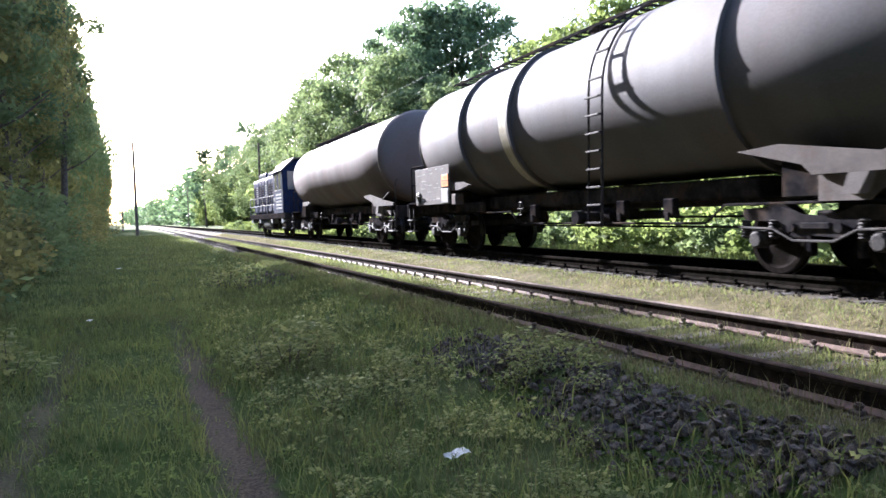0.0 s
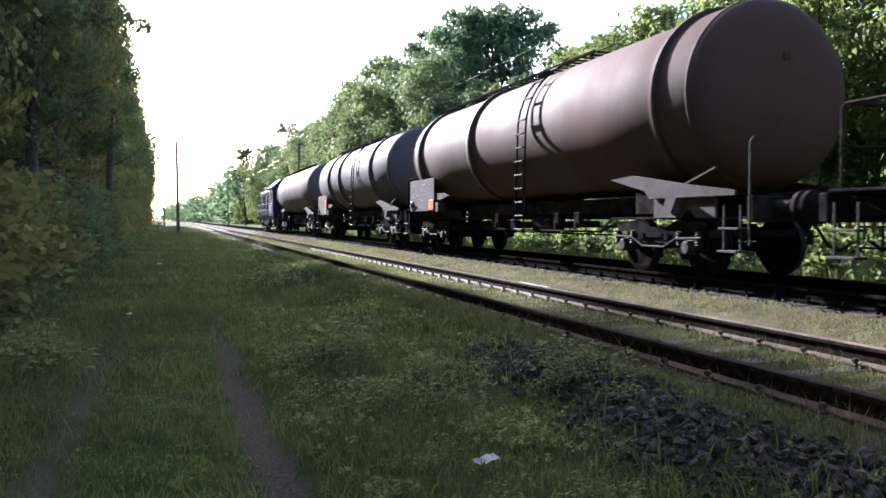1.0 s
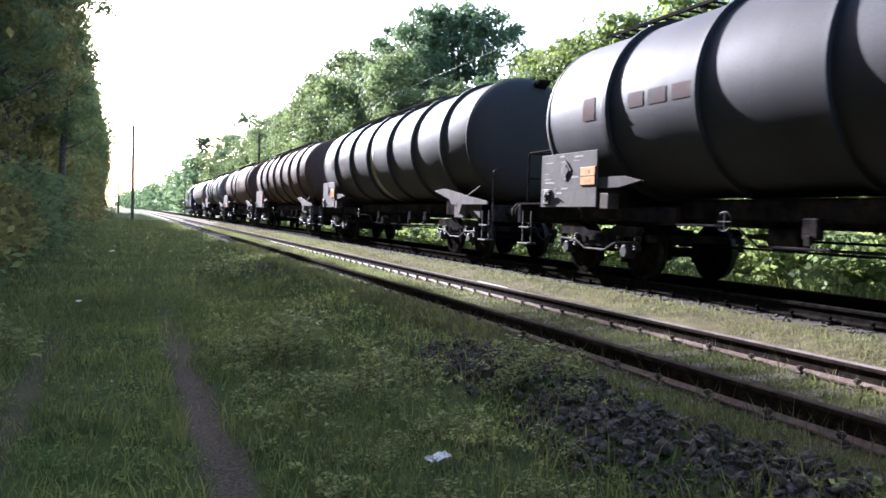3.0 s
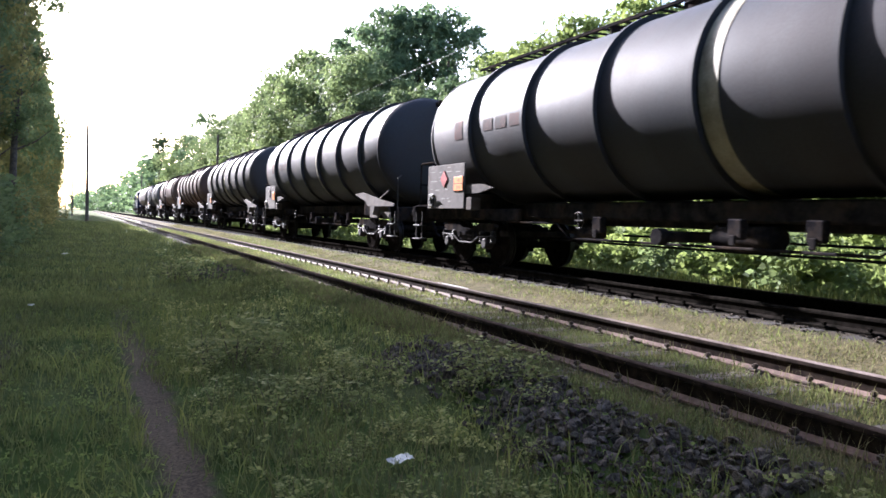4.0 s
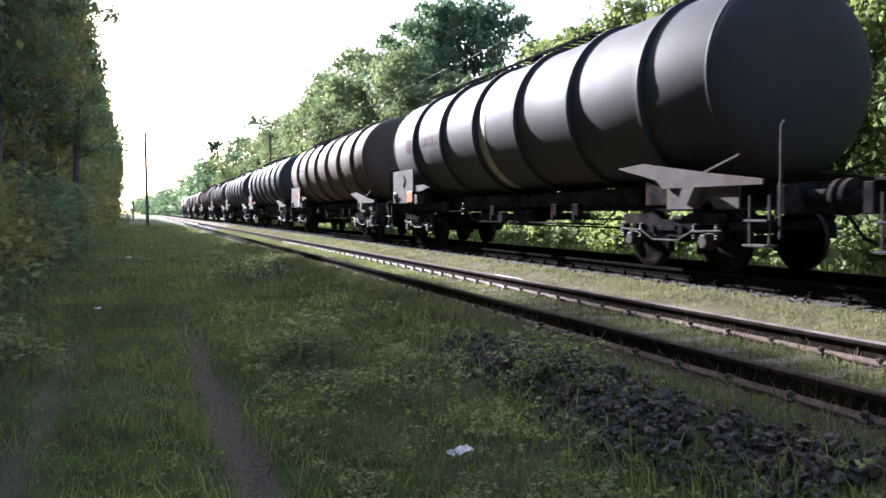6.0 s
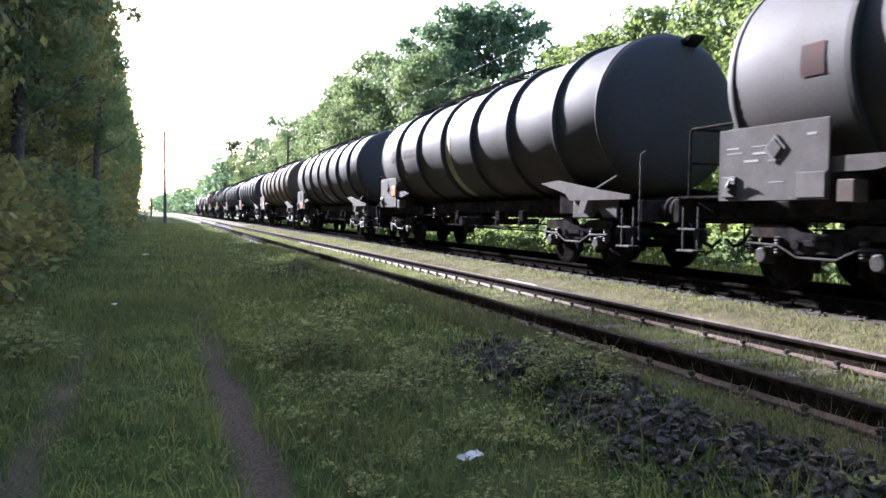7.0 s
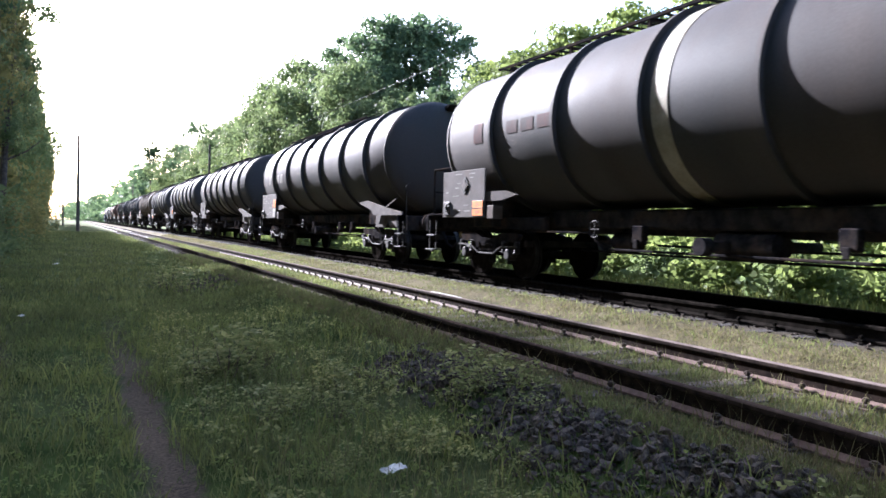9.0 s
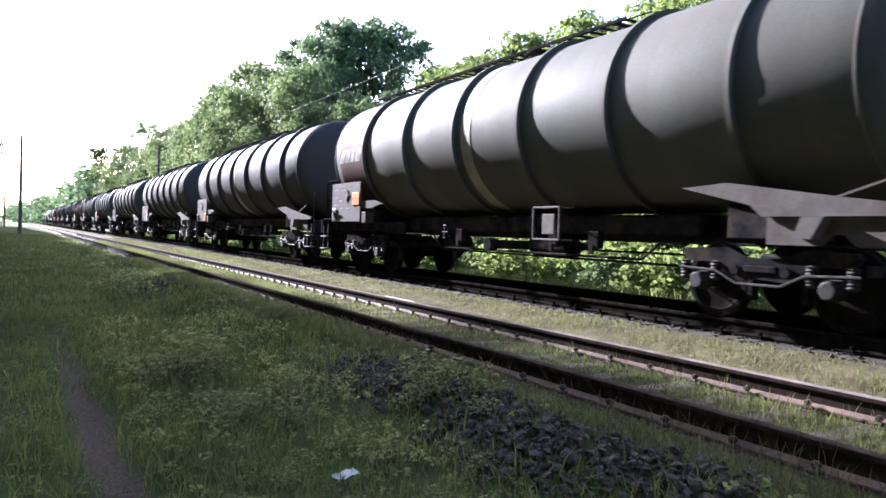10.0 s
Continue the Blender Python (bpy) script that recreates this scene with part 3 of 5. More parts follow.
def build_wagon(paint, label, rings=RINGS, ladder=None, band=None, brand=None, pipe=False, style="diamond", cage=False, first=None, seed=1, hazard=True, red_placard=False, red_logo=False, data=True):
    rnd = random.Random(seed)
    w = thing("tank_wagon", label, "tank wagon", "wagons of the train")
    lead = 0.57 if rings is RINGS else 0.3
    shell = part("tank", kept(("tank", paint, lead), lambda: to_mesh("tank", lathe(tank_profile(lead), "y", 72), TANKS[paint], 50)), None, w, at=(0, 0, TANK_Z))
    for y in rings:
        ring = part("stiffening_ring", kept(("ring", paint), lambda: to_mesh("stiffening_ring", lathe([(-0.04, TANK_R - 0.01), (-0.04, TANK_R + 0.085), (0.04, TANK_R + 0.085), (0.04, TANK_R - 0.01)], "y", 72, closed=True), TANKS[paint])), None, w, at=(0, y, TANK_Z))
    for y in (-TANK_H + 0.44, TANK_H + lead - 0.44):
        part("end_seam", kept(("seam", paint), lambda: to_mesh("end_seam", lathe([(-0.03, TANK_R - 0.01), (-0.015, TANK_R + 0.012), (0.015, TANK_R + 0.012), (0.03, TANK_R - 0.01)], "y", 72, closed=True), TANKS[paint])), None, w, at=(0, y, TANK_Z))
    if first:
        part("painted_section", lathe([(5.28, TANK_R + 0.004), (7.04, TANK_R + 0.004), (7.04, TANK_R - 0.01), (5.28, TANK_R - 0.01)], "y", 72, closed=True), TANKS[first], w, "maroon painted end section", at=(0, 0, TANK_Z))
    if band:
        part("pale_band", kept("band", lambda: to_mesh("pale_band", lathe([(-0.17, TANK_R - 0.01), (-0.17, TANK_R + 0.008), (0.17, TANK_R + 0.008), (0.17, TANK_R - 0.01)], "y", 72, closed=True), PALE_BAND)), None, w, "pale yellowish band round the tank", at=(0, band, TANK_Z))
    if brand:
        mat, y1 = brand
        for d0, d1, a0, a1 in LOGO[style == "upper"]:
            part("logo_block", side_patch(y1 - d1, y1 - d0, a0, a1, lean=0.18), mat, w, "faded slanting logo block without lettering", at=(0, 0, TANK_Z))
    if style == "red" or red_logo:
        for d0, d1, a0, a1 in ((5.84, 6.20, 82, 97), (3.40, 3.85, 85, 94), (3.98, 4.40, 85, 94), (4.52, 4.90, 85, 94)):
            part("red_marking", side_patch(d0, d1, a0, a1), RED_MARK, w, "faded red marking", at=(0, 0, TANK_Z))
    # frame under the tank
    sill = lambda: to_mesh("centre_sill", put_box(put_box(bmesh.new(), -0.28, 0.28, -8.0, 8.7, 0.90, 1.28, 0.02), -0.70, 0.70, -4.2, 4.4, 1.0, 1.30, 0.03), UNDER_BLACK)
    part("centre_sill", kept("sill", sill), None, w)
    part("sole_bar", kept("sole_a", lambda: to_mesh("sole_bar", box(-1.00, -0.90, 4.2, 8.7, 0.94, 1.18, 0.015), UNDER_BLACK)), None, w)
    part("sole_bar", kept("sole_b", lambda: to_mesh("sole_bar", box(0.90, 1.00, 4.2, 8.7, 0.94, 1.18, 0.015), UNDER_BLACK)), None, w)
    for y in (-5.5, 6.2):
        part("bolster", kept("bolster", lambda: to_mesh("bolster", box(-1.2, 1.2, -0.4, 0.4, 0.98, 1.5, 0.02), UNDER_BLACK)), None, w, at=(0, y, 0))
    for s in (-1, 1):
        sad = part("saddle", kept("saddle", saddle_mesh), None, w, "light grey steel tank saddle plate", at=(s * 1.27, 0, 0))
        foot = lambda: plate([(-5.68, 1.235), (-5.68, 0.93), (-6.35, 0.93), (-6.5, 1.05), (-6.62, 1.05), (-6.75, 0.93), (-7.2, 0.93), (-7.2, 1.235)], -0.02, 0.02)
        part("saddle_web", kept("saddle_web", lambda: to_mesh("saddle_web", foot(), UNDER_GREY)), None, w, at=(s * 1.20, 0, 0))
        gus = lambda: plate([(0.02, 1.235), (-0.24, 1.235), (-0.10, 1.0), (0.12, 1.0)], -0.10, 0.10)
        part("gusset", kept("gusset", lambda: to_mesh("gusset", gus(), PANEL_GREY)), None, w, at=(s * 1.28, -6.25, 0))
        part("saddle_arm", kept("saddle_arm", lambda: to_mesh("saddle_arm", plate([(5.6, 1.67), (4.6, 1.67), (4.12, 1.58), (4.7, 1.49), (5.6, 1.49)], -0.03, 0.03), UNDER_GREY)), None, w, at=(s * 1.33, 0.0 if style in ("white", "plain") else 0.5, 0))
    for y, d in ((-8.0, -1), (8.75, 1)):
        part("headstock", kept("headstock", lambda: to_mesh("headstock", box(-1.28, 1.28, -0.07, 0.07, 0.86, 1.22, 0.015), UNDER_BLACK)), None, w, at=(0, y, 0))
        for s in (-1, 1):
            buf = lambda: to_mesh("buffer", lathe([(0, 0.05), (0, 0.15), (0.04, 0.15), (0.05, 0.11), (0.36, 0.11), (0.37, 0.09), (0.50, 0.09), (0.52, 0.22), (0.58, 0.225), (0.60, 0.19), (0.61, 0.02)], "y", 24), UNDER_BLACK)
            b = part("buffer", kept("buffer", buf), None, w, at=(s * 0.875, y, 1.06))
            if d < 0:
                b.rotation_euler = (0, 0, math.pi)
            st = lambda: to_mesh("end_step", put_box(put_box(put_rod(put_rod(bmesh.new(), (0, -0.17, 0.45), (0, -0.17, 1.1), 0.018, 6), (0, 0.17, 0.45), (0, 0.17, 1.1), 0.018, 6), -0.10, 0.12, -0.2, 0.2, 0.44, 0.47, 0.004), -0.08, 0.10, -0.2, 0.2, 0.76, 0.79, 0.004), BRIGHT_STEEL)
            part("end_step", kept("end_step", st), None, w, at=(s * 1.28, y - d * 0.35, 0))
        hook = lambda: to_mesh("coupling_hook", put_box(put_rod(put_rod(bmesh.new(), (0, 0, 1.06), (0, 0.42, 1.02), 0.05, 8), (0, 0.40, 1.05), (0, 0.44, 0.72), 0.035, 8), -0.09, 0.09, 0.12, 0.26, 0.98, 1.12, 0.02), HOOK_YELLOW)
        h = part("coupling_hook", kept("hook", hook), None, w, at=(0, y, 0))
        hose = lambda: to_mesh("brake_hose", put_path(bmesh.new(), [(0.35, 0, 0.95), (0.35, 0.2, 0.80), (0.32, 0.38, 0.55), (0.28, 0.55, 0.48), (0.25, 0.72, 0.60)], 0.028, 6), UNDER_BLACK)
        hs = part("brake_hose", kept("hose", hose), None, w, at=(0, y, 0))
        if d < 0:
            h.rotation_euler = hs.rotation_euler = (0, 0, math.pi)
    # railing round the platform at the leading end, posts at the trailing end
    rail_pts = lambda s: [(s * 1.2, 8.55, 1.22), (s * 1.2, 8.55, 2.20), (s * 1.2, 8.50, 2.25), (s * 1.2, 7.5, 2.25), (s * 1.2, 7.45, 2.2), (s * 1.2, 7.45, 1.22)]
    for s in (-1, 1):
        part("end_railing", kept(("railing", s), lambda: to_mesh("end_railing", put_path(bmesh.new(), rail_pts(s), 0.022, 8), UNDER_BLACK)), None, w)
        part("hand_post", kept(("post", s), lambda: to_mesh("hand_post", put_path(bmesh.new(), [(s * 1.3, -8.02, 0.55), (s * 1.3, -8.02, 1.95), (s * 1.2, -7.98, 2.02)], 0.016, 8), BRIGHT_STEEL)), None, w)
    part("end_railing", kept("railing_mid", lambda: to_mesh("end_railing", put_rod(put_rod(bmesh.new(), (-1.2, 8.5, 2.25), (1.2, 8.5, 2.25), 0.022), (-1.2, 8.52, 1.75), (1.2, 8.52, 1.75), 0.018), UNDER_BLACK)), None, w)
    part("platform", kept("platform", lambda: to_mesh("platform", box(-1.25, 1.25, 7.2, 8.7, 1.225, 1.26, 0.005), UNDER_BLACK)), None, w)
    # data panel on the near side
    if data:
        hw, mid = (1.22, 6.46) if style in ("white", "plain") else (0.94, 6.72)
        panel = part("data_panel", kept(("panel", hw), lambda: to_mesh("data_panel", put_box(put_box(bmesh.new(), 0.0, 0.03, -hw, hw, 1.17, 2.13, 0.008), 0.03, 0.08, 0.1 - hw, hw - 0.1, 1.22, 1.30), PANEL_GREY)), None, w, "grey steel data panel with stencilling", at=(-1.40, mid, 0))
        panel_marks(panel, style, rnd, hw, hazard)
        lamp = lambda: to_mesh("tail_socket", put_rod(put_box(bmesh.new(), -0.03, 0.0, 0.86, 1.12, 1.22, 1.50, 0.01), (-0.04, 1.0, 1.36), (-0.06, 1.0, 1.36), 0.07, 12), BLACK_MARK)
        part("brake_dial", kept("dial", lamp), None, panel, "black brake changeover plate", at=(0, hw - 1.22, 0))
        lever = lambda: to_mesh("brake_lever", put_path(bmesh.new(), [(-0.05, 1.0, 1.36), (-0.07, 0.9, 1.46), (-0.07, 0.82, 1.44)], 0.02, 6), WHITE_MARK)
        part("brake_lever", kept("lever", lever), None, panel, at=(0, hw - 1.22, 0))
        if style in ("diamond", "red", "upper"):
            diamond(panel, 0.05 if style == "red" else -0.1, 1.82, 0.26, RED_PLACARD if red_placard else BLACK_MARK, "red diamond placard" if red_placard else "dark diamond placard")
            if not red_placard:
                diamond(panel, 0.05 if style == "red" else -0.1, 1.82, 0.17, PANEL_GREY, "worn placard face").location = (-0.009, 0, 0)
        if style == "white":
            part("paper_holder", put_box(bmesh.new(), -0.03, -0.004, -1.18, -0.74, 1.20, 1.54, 0.005), WHITE_MARK, panel, "white label holder")
        part("tool_box", kept("toolbox", lambda: to_mesh("tool_box", box(0.0, 0.22, -1.58, -1.34, 1.14, 1.40, 0.012), UNDER_GREY)), None, w, at=(-1.40, mid - hw + 1.22, 0))
    add_bogie(w, -5.50)
    add_bogie(w, 6.20)
    # pipes, brake gear and cylinders
    cyl = lambda: to_mesh("air_reservoir", lathe([(-0.6, 0.02), (-0.58, 0.12), (-0.5, 0.19), (0.5, 0.19), (0.58, 0.12), (0.6, 0.02)], "y", 20), UNDER_BLACK)
    part("air_reservoir", kept("air", cyl), None, w, at=(-0.55, rnd.uniform(-1.2, 1.2), 0.80))
    part("brake_cylinder", kept("brake_cyl", lambda: to_mesh("brake_cylinder", lathe([(-0.3, 0.02), (-0.3, 0.16), (0.2, 0.16), (0.32, 0.05), (0.7, 0.03), (0.7, 0.01)], "y", 16), UNDER_BLACK)), None, w, at=(-0.45, 2.6, 0.78))
    part("brake_pipe", kept("pipe", lambda: to_mesh("brake_pipe", put_path(bmesh.new(), [(-0.75, -7.9, 0.92), (-0.75, -3.6, 0.92), (-0.75, -3.2, 0.66), (-0.75, 2.8, 0.66), (-0.75, 3.2, 0.92), (-0.75, 8.6, 0.92)], 0.02, 6), UNDER_BLACK)), None, w)
    part("pull_rod", kept("pull", lambda: to_mesh("pull_rod", put_rod(put_rod(bmesh.new(), (-0.2, -4.2, 0.58), (-0.2, 4.2, 0.60), 0.018, 6), (0.9, -3.4, 0.72), (0.9, 3.4, 0.72), 0.02, 6), UNDER_BLACK)), None, w)
    wheel = lambda: to_mesh("hand_wheel", put_rod(put_rod(lathe([(-0.012, 0.13), (0, 0.142), (0.012, 0.13), (0, 0.118)], "x", 24, closed=True), (0, -0.13, 0), (0, 0.13, 0), 0.010, 6), (0, 0, -0.13), (0, 0, 0.13), 0.010, 6), BRIGHT_STEEL)
    hw = part("hand_wheel", kept("handwheel", wheel), None, w, at=(-1.24, rnd.choice((2.4, 2.9, 1.8)), 0.98))
    part("outlet_valve", kept("valve", lambda: to_mesh("outlet_valve", put_rod(put_box(put_rod(bmesh.new(), (0, 0, 1.4), (0, 0, 0.72), 0.13, 14), -1.05, 1.05, -0.09, 0.09, 0.70, 0.86, 0.03), (-1.22, 0, 0.78), (-1.05, 0, 0.78), 0.12, 14), UNDER_BLACK)), None, w, at=(0, rnd.uniform(-0.3, 0.3), 0))
    brk = lambda: to_mesh("valve_box", put_box(put_box(bmesh.new(), -0.93, -0.80, -0.13, 0.12, 0.78, 1.05, 0.02), -0.96, -0.92, -0.05, 0.05, 0.70, 0.84, 0.01), UNDER_BLACK)
    for y in (-2.6, -1.5, 1.6):
        part("valve_box", kept("hanger", brk), None, w, at=(0, y + rnd.uniform(-0.3, 0.3), 0))
    # walkway, dome and fittings on top
    walkw = part("walkway", kept("walkway", walkway_mesh), None, w)
    for y in (-2.0, 0.2, 2.4, 4.6, 6.8):
        part("walkway_bracket", kept("walk_post", lambda: to_mesh("walkway_bracket", put_box(put_box(put_box(bmesh.new(), -0.30, -0.26, -0.03, 0.03, 4.18, 4.375), 0.26, 0.30, -0.03, 0.03, 4.18, 4.375), -0.27, 0.27, -0.02, 0.02, 4.33, 4.37), UNDER_BLACK)), None, walkw, at=(0, y, 0))
    part("manhole", kept("manhole", lambda: to_mesh("manhole", lathe([(4.18, 0.02), (4.18, 0.30), (4.33, 0.30), (4.33, 0.34), (4.365, 0.34), (4.368, 0.02)], "z", 24), UNDER_BLACK)), None, w, at=(0, 0.4, 0))
    if seed < 4:
        part("end_plate", kept("end_plate", lambda: to_mesh("end_plate", put_box(bmesh.new(), -0.06, 0.06, -TANK_H - 0.012, -TANK_H + 0.03, 3.26, 3.37, 0.005), CLIP_IRON)), None, w)
    else:
        part("end_bracket", kept("end_bracket", lambda: to_mesh("end_bracket", plate([(-TANK_H + 0.30, 4.10), (-TANK_H - 0.10, 4.16), (-TANK_H - 0.10, 4.13), (-TANK_H + 0.18, 3.98)], 0.12, 0.42), UNDER_BLACK)), None, w)
    if ladder is not None:
        lad = bmesh.new()
        arc = [(-math.sin(a) * (TANK_R + 0.12), math.cos(a) * (TANK_R + 0.12) + TANK_Z) for a in np.radians(np.linspace(12, 90, 10))] + [(-1.63, 0.62)]
        for e in (-0.2, 0.2):
            put_path(lad, [(x, e, z) for x, z in arc], 0.022, 6)
        ladder_ob = part("ladder", lad, UNDER_BLACK, w, "black steel side ladder", at=(0, ladder, 0))
        rung = kept("rung", lambda: to_mesh("rung", put_box(bmesh.new(), -0.03, 0.03, -0.2, 0.2, -0.015, 0.015, 0.004), BRIGHT_STEEL))
        for k in range(8):
            part("rung", rung, None, ladder_ob, at=(-1.63, 0, 0.70 + k * 0.29))
        for x, z in arc[2:9:2]:
            part("rung", rung, None, ladder_ob, at=(x, 0, z))
    if pipe:
        a_ = np.radians(np.linspace(16, 62, 8))
        pts = [(-math.sin(a) * (TANK_R + 0.1), 0.0, math.cos(a) * (TANK_R + 0.1) + TANK_Z) for a in a_]
        bm = put_path(bmesh.new(), pts, 0.035, 8)
        put_path(bm, [(x, -0.42, z) for x, y, z in pts], 0.035, 8)
        x, _, z = pts[3]
        put_rod(bm, (x, 0.6, z), (x, -1.4, z + 0.0), 0.035, 8)
        part("side_handrail", bm, UNDER_BLACK, w, "bent black handrail on the tank side", at=(0, 0.8, 0))
    if cage:
        bm = bmesh.new()
        for y in (-0.34, 0.34):
            put_path(bm, [(-1.1, y, 1.28), (-1.36, y, 1.28), (-1.36, y, 0.78), (-1.1, y, 0.78)], 0.016, 6)
        for z in (0.78, 1.28):
            put_rod(bm, (-1.36, -0.34, z), (-1.36, 0.34, z), 0.016, 6)
        put_box(bm, -1.34, -1.31, -0.18, 0.14, 0.86, 1.18, 0.01)
        part("valve_cage", bm, PANEL_GREY, w, "dull grey pipe cage over the valve", at=(0, -1.7, 0.12))
    return w


WAGONS = [
    build_wagon("ash", "plain ash-grey tank wagon, smooth shell behind the engine", (), seed=1, style="white", data=False),
    build_wagon("steel", "steel-grey tank wagon with a side ladder", (-4.3, 1.75, 4.3), ladder=-1.6, seed=2, band=2.1, style="white"),
    build_wagon("brown", "rust-brown tank wagon with a side ladder", (-6.0, 2.1, 6.4), ladder=-1.3, seed=3, band=2.25, style="plain"),
    build_wagon("brown", "rust-brown ribbed tank wagon with pale logo blocks", band=-0.75, brand=(LOGO_FADED, 6.27), pipe=True, seed=4, style="white"),
    build_wagon("slate", "slate-grey ribbed tank wagon with faded red markings", band=0.75, style="red", seed=5),
    build_wagon("black", "glossy black-grey ribbed tank wagon", seed=6, band=-0.75, style="red"),
    build_wagon("black", "black-grey ribbed tank wagon with faded red markings", seed=7, band=-1.25, style="red", red_placard=True),
    build_wagon("tan", "tan-brown ribbed tank wagon with pale logo blocks", brand=(LOGO_FADED, 6.27), pipe=True, style="white", seed=8),
    build_wagon("slate", "grey ribbed tank wagon with a pale band and red markings", band=0.75, style="diamond", seed=9, red_logo=True),
    build_wagon("slate", "dark grey ribbed tank wagon", seed=10, band=0.75, style="red"),
    build_wagon("slate", "grey ribbed tank wagon with a yellowish band", band=0.75, style="diamond", seed=11, hazard=False, red_logo=True),
    build_wagon("slate", "slate-grey ribbed tank wagon with pale logo blocks", brand=(LOGO_FADED, 6.27), pipe=True, style="white", seed=12),
    build_wagon("slate", "grey ribbed tank wagon with a bright band", band=0.75, style="diamond", seed=13, red_logo=True),
    build_wagon("green", "green-grey ribbed tank wagon with a maroon end section", band=0.75, brand=(LOGO_FADED, 6.9), first="maroon", cage=True, seed=14, style="upper"),
]
# place of each wagon's middle along the track at the clip's start
STARTS = [30.3, 12.5] + [9.36 + TANK_H - SPEED - 18.0 * k for k in range(11)] + [9.36 + TANK_H - SPEED - 197.4]

STARTS[6] += 0.15
STARTS[10] += 0.3


# ---- locomotive ----
def drawn_out(outline, y0, y1):
    """A body with an outline in (x, z), drawn out along y."""
    bm = bmesh.new()
    a, b = ([bm.verts.new((x, y, z)) for x, z in outline] for y in (y0, y1))
    n = len(outline)
    bm.faces.new(a)
    bm.faces.new(b[::-1])
    for k in range(n):
        bm.faces.new((a[k], b[k], b[(k + 1) % n], a[(k + 1) % n]))
    bmesh.ops.recalc_face_normals(bm, faces=bm.faces)
    return bm


def build_loco():
    """Middle at 0; the cab stands at the trailing end."""
    lo = thing("locomotive", "dark blue diesel locomotive with pale handrails", "locomotive")
    part("underframe", put_box(put_box(put_box(bmesh.new(), -1.4, 1.4, -6.5, 6.5, 0.95, 1.25, 0.03), -1.2, 1.2, -1.5, 1.5, 0.40, 0.95, 0.05), -1.35, 1.35, -6.5, -5.6, 0.35, 0.95, 0.03), UNDER_BLACK, lo)
    hood = part("hood", put_box(bmesh.new(), -1.15, 1.15, -3.4, 6.0, 1.25, 3.45, 0.10), LOCO_BLUE, lo)
    for y0, y1, z1 in ((-2.9, -1.5, 3.95), (-0.9, 1.2, 3.75), (1.9, 4.6, 3.8)):
        part("roof_box", box(-0.95, 0.95, y0, y1, 3.43, z1, 0.06), LOCO_BLUE, hood)
        for j in range(4):
            part("vent_slat", box(-0.97, -0.94, y0 + 0.1, y1 - 0.1, 3.50 + j * 0.07, 3.53 + j * 0.07), LOCO_PALE, hood, "pale vent slat", smooth_angle=0)
    for k, y in enumerate((-2.9, -1.8, -0.7, 0.5, 1.7, 2.9, 4.1, 5.2)):
        part("hood_door", box(-1.185, -1.14, y - 0.48, y + 0.48, 1.40, 3.25, 0.012), LOCO_BLUE, hood)
        for j in range(8):
            part("grille_slat", box(-1.205, -1.18, y - 0.36, y + 0.36, 1.95 + j * 0.14, 2.01 + j * 0.14), UNDER_BLACK if k % 3 else LOCO_PALE, hood, smooth_angle=0)
    cab = part("cab", drawn_out([(-1.42, 1.25), (1.42, 1.25), (1.42, 3.45), (0.75, 4.02), (-0.75, 4.02), (-1.42, 3.45)], -6.25, -3.4), LOCO_BLUE, lo)
    part("cab_roof", drawn_out([(-1.52, 3.44), (-1.44, 3.44), (-0.76, 4.03), (0.76, 4.03), (1.44, 3.44), (1.52, 3.44), (0.80, 4.10), (-0.80, 4.10)], -6.45, -3.2), UNDER_GREY, cab, "grey cab roof")
    for y0, y1 in ((-5.95, -5.15), (-4.75, -3.95)):
        frame_ = part("window_frame", box(-1.432, -1.41, y0 - 0.07, y1 + 0.07, 2.43, 3.37, 0.01), LOCO_PALE, cab, "pale window frame")
        part("side_window", box(-1.445, -1.425, y0, y1, 2.5, 3.3, 0.01), LOCO_GLASS, frame_)
    for j in range(5):
        part("cab_louvre", box(-1.44, -1.41, -5.9, -4.2, 1.45 + j * 0.18, 1.55 + j * 0.18, 0.006), LOCO_PALE, cab, "pale louvre")
    part("end_window", box(-1.15, 1.15, -6.285, -6.24, 2.45, 3.40, 0.01), LOCO_GLASS, cab, "wide pale grey rear window")
    part("window_post", box(-0.04, 0.04, -6.30, -6.24, 2.45, 3.40, 0.006), LOCO_BLUE, cab)
    part("fuel_tank", lathe([(-1.3, 0.05), (-1.3, 0.42), (1.3, 0.42), (1.3, 0.05)], "y", 20, at=(-0.85, 0.4, 0.72)), LOCO_PALE, lo, "pale grey fuel tank")
    for y in (-5.6, -2.2, 2.2, 5.6):
        part("sand_box", box(-1.38, -1.05, y - 0.28, y + 0.28, 0.70, 1.22, 0.03), LOCO_PALE, lo, "pale sand box")
    for s in (-1, 1):
        for z in (1.75, 2.25):
            part("handrail", put_rod(bmesh.new(), (s * 1.36, -3.3, z), (s * 1.36, 6.4, z), 0.022), LOCO_PALE, lo, "pale handrail")
        for y in (-2.4, -0.6, 1.2, 3.0, 4.8, 6.4):
            part("handrail_post", put_rod(bmesh.new(), (s * 1.36, y, 1.25), (s * 1.36, y, 2.25), 0.022), LOCO_PALE, lo)
        part("step", put_box(put_box(put_box(bmesh.new(), s * 1.36 - 0.05, s * 1.36 + 0.05, -6.3, -5.7, 0.45, 0.50), s * 1.36 - 0.05, s * 1.36 + 0.05, -6.3, -5.7, 0.80, 0.85), s * 1.36 - 0.05, s * 1.36 + 0.05, 5.7, 6.3, 0.50, 0.55), LOCO_PALE, lo)
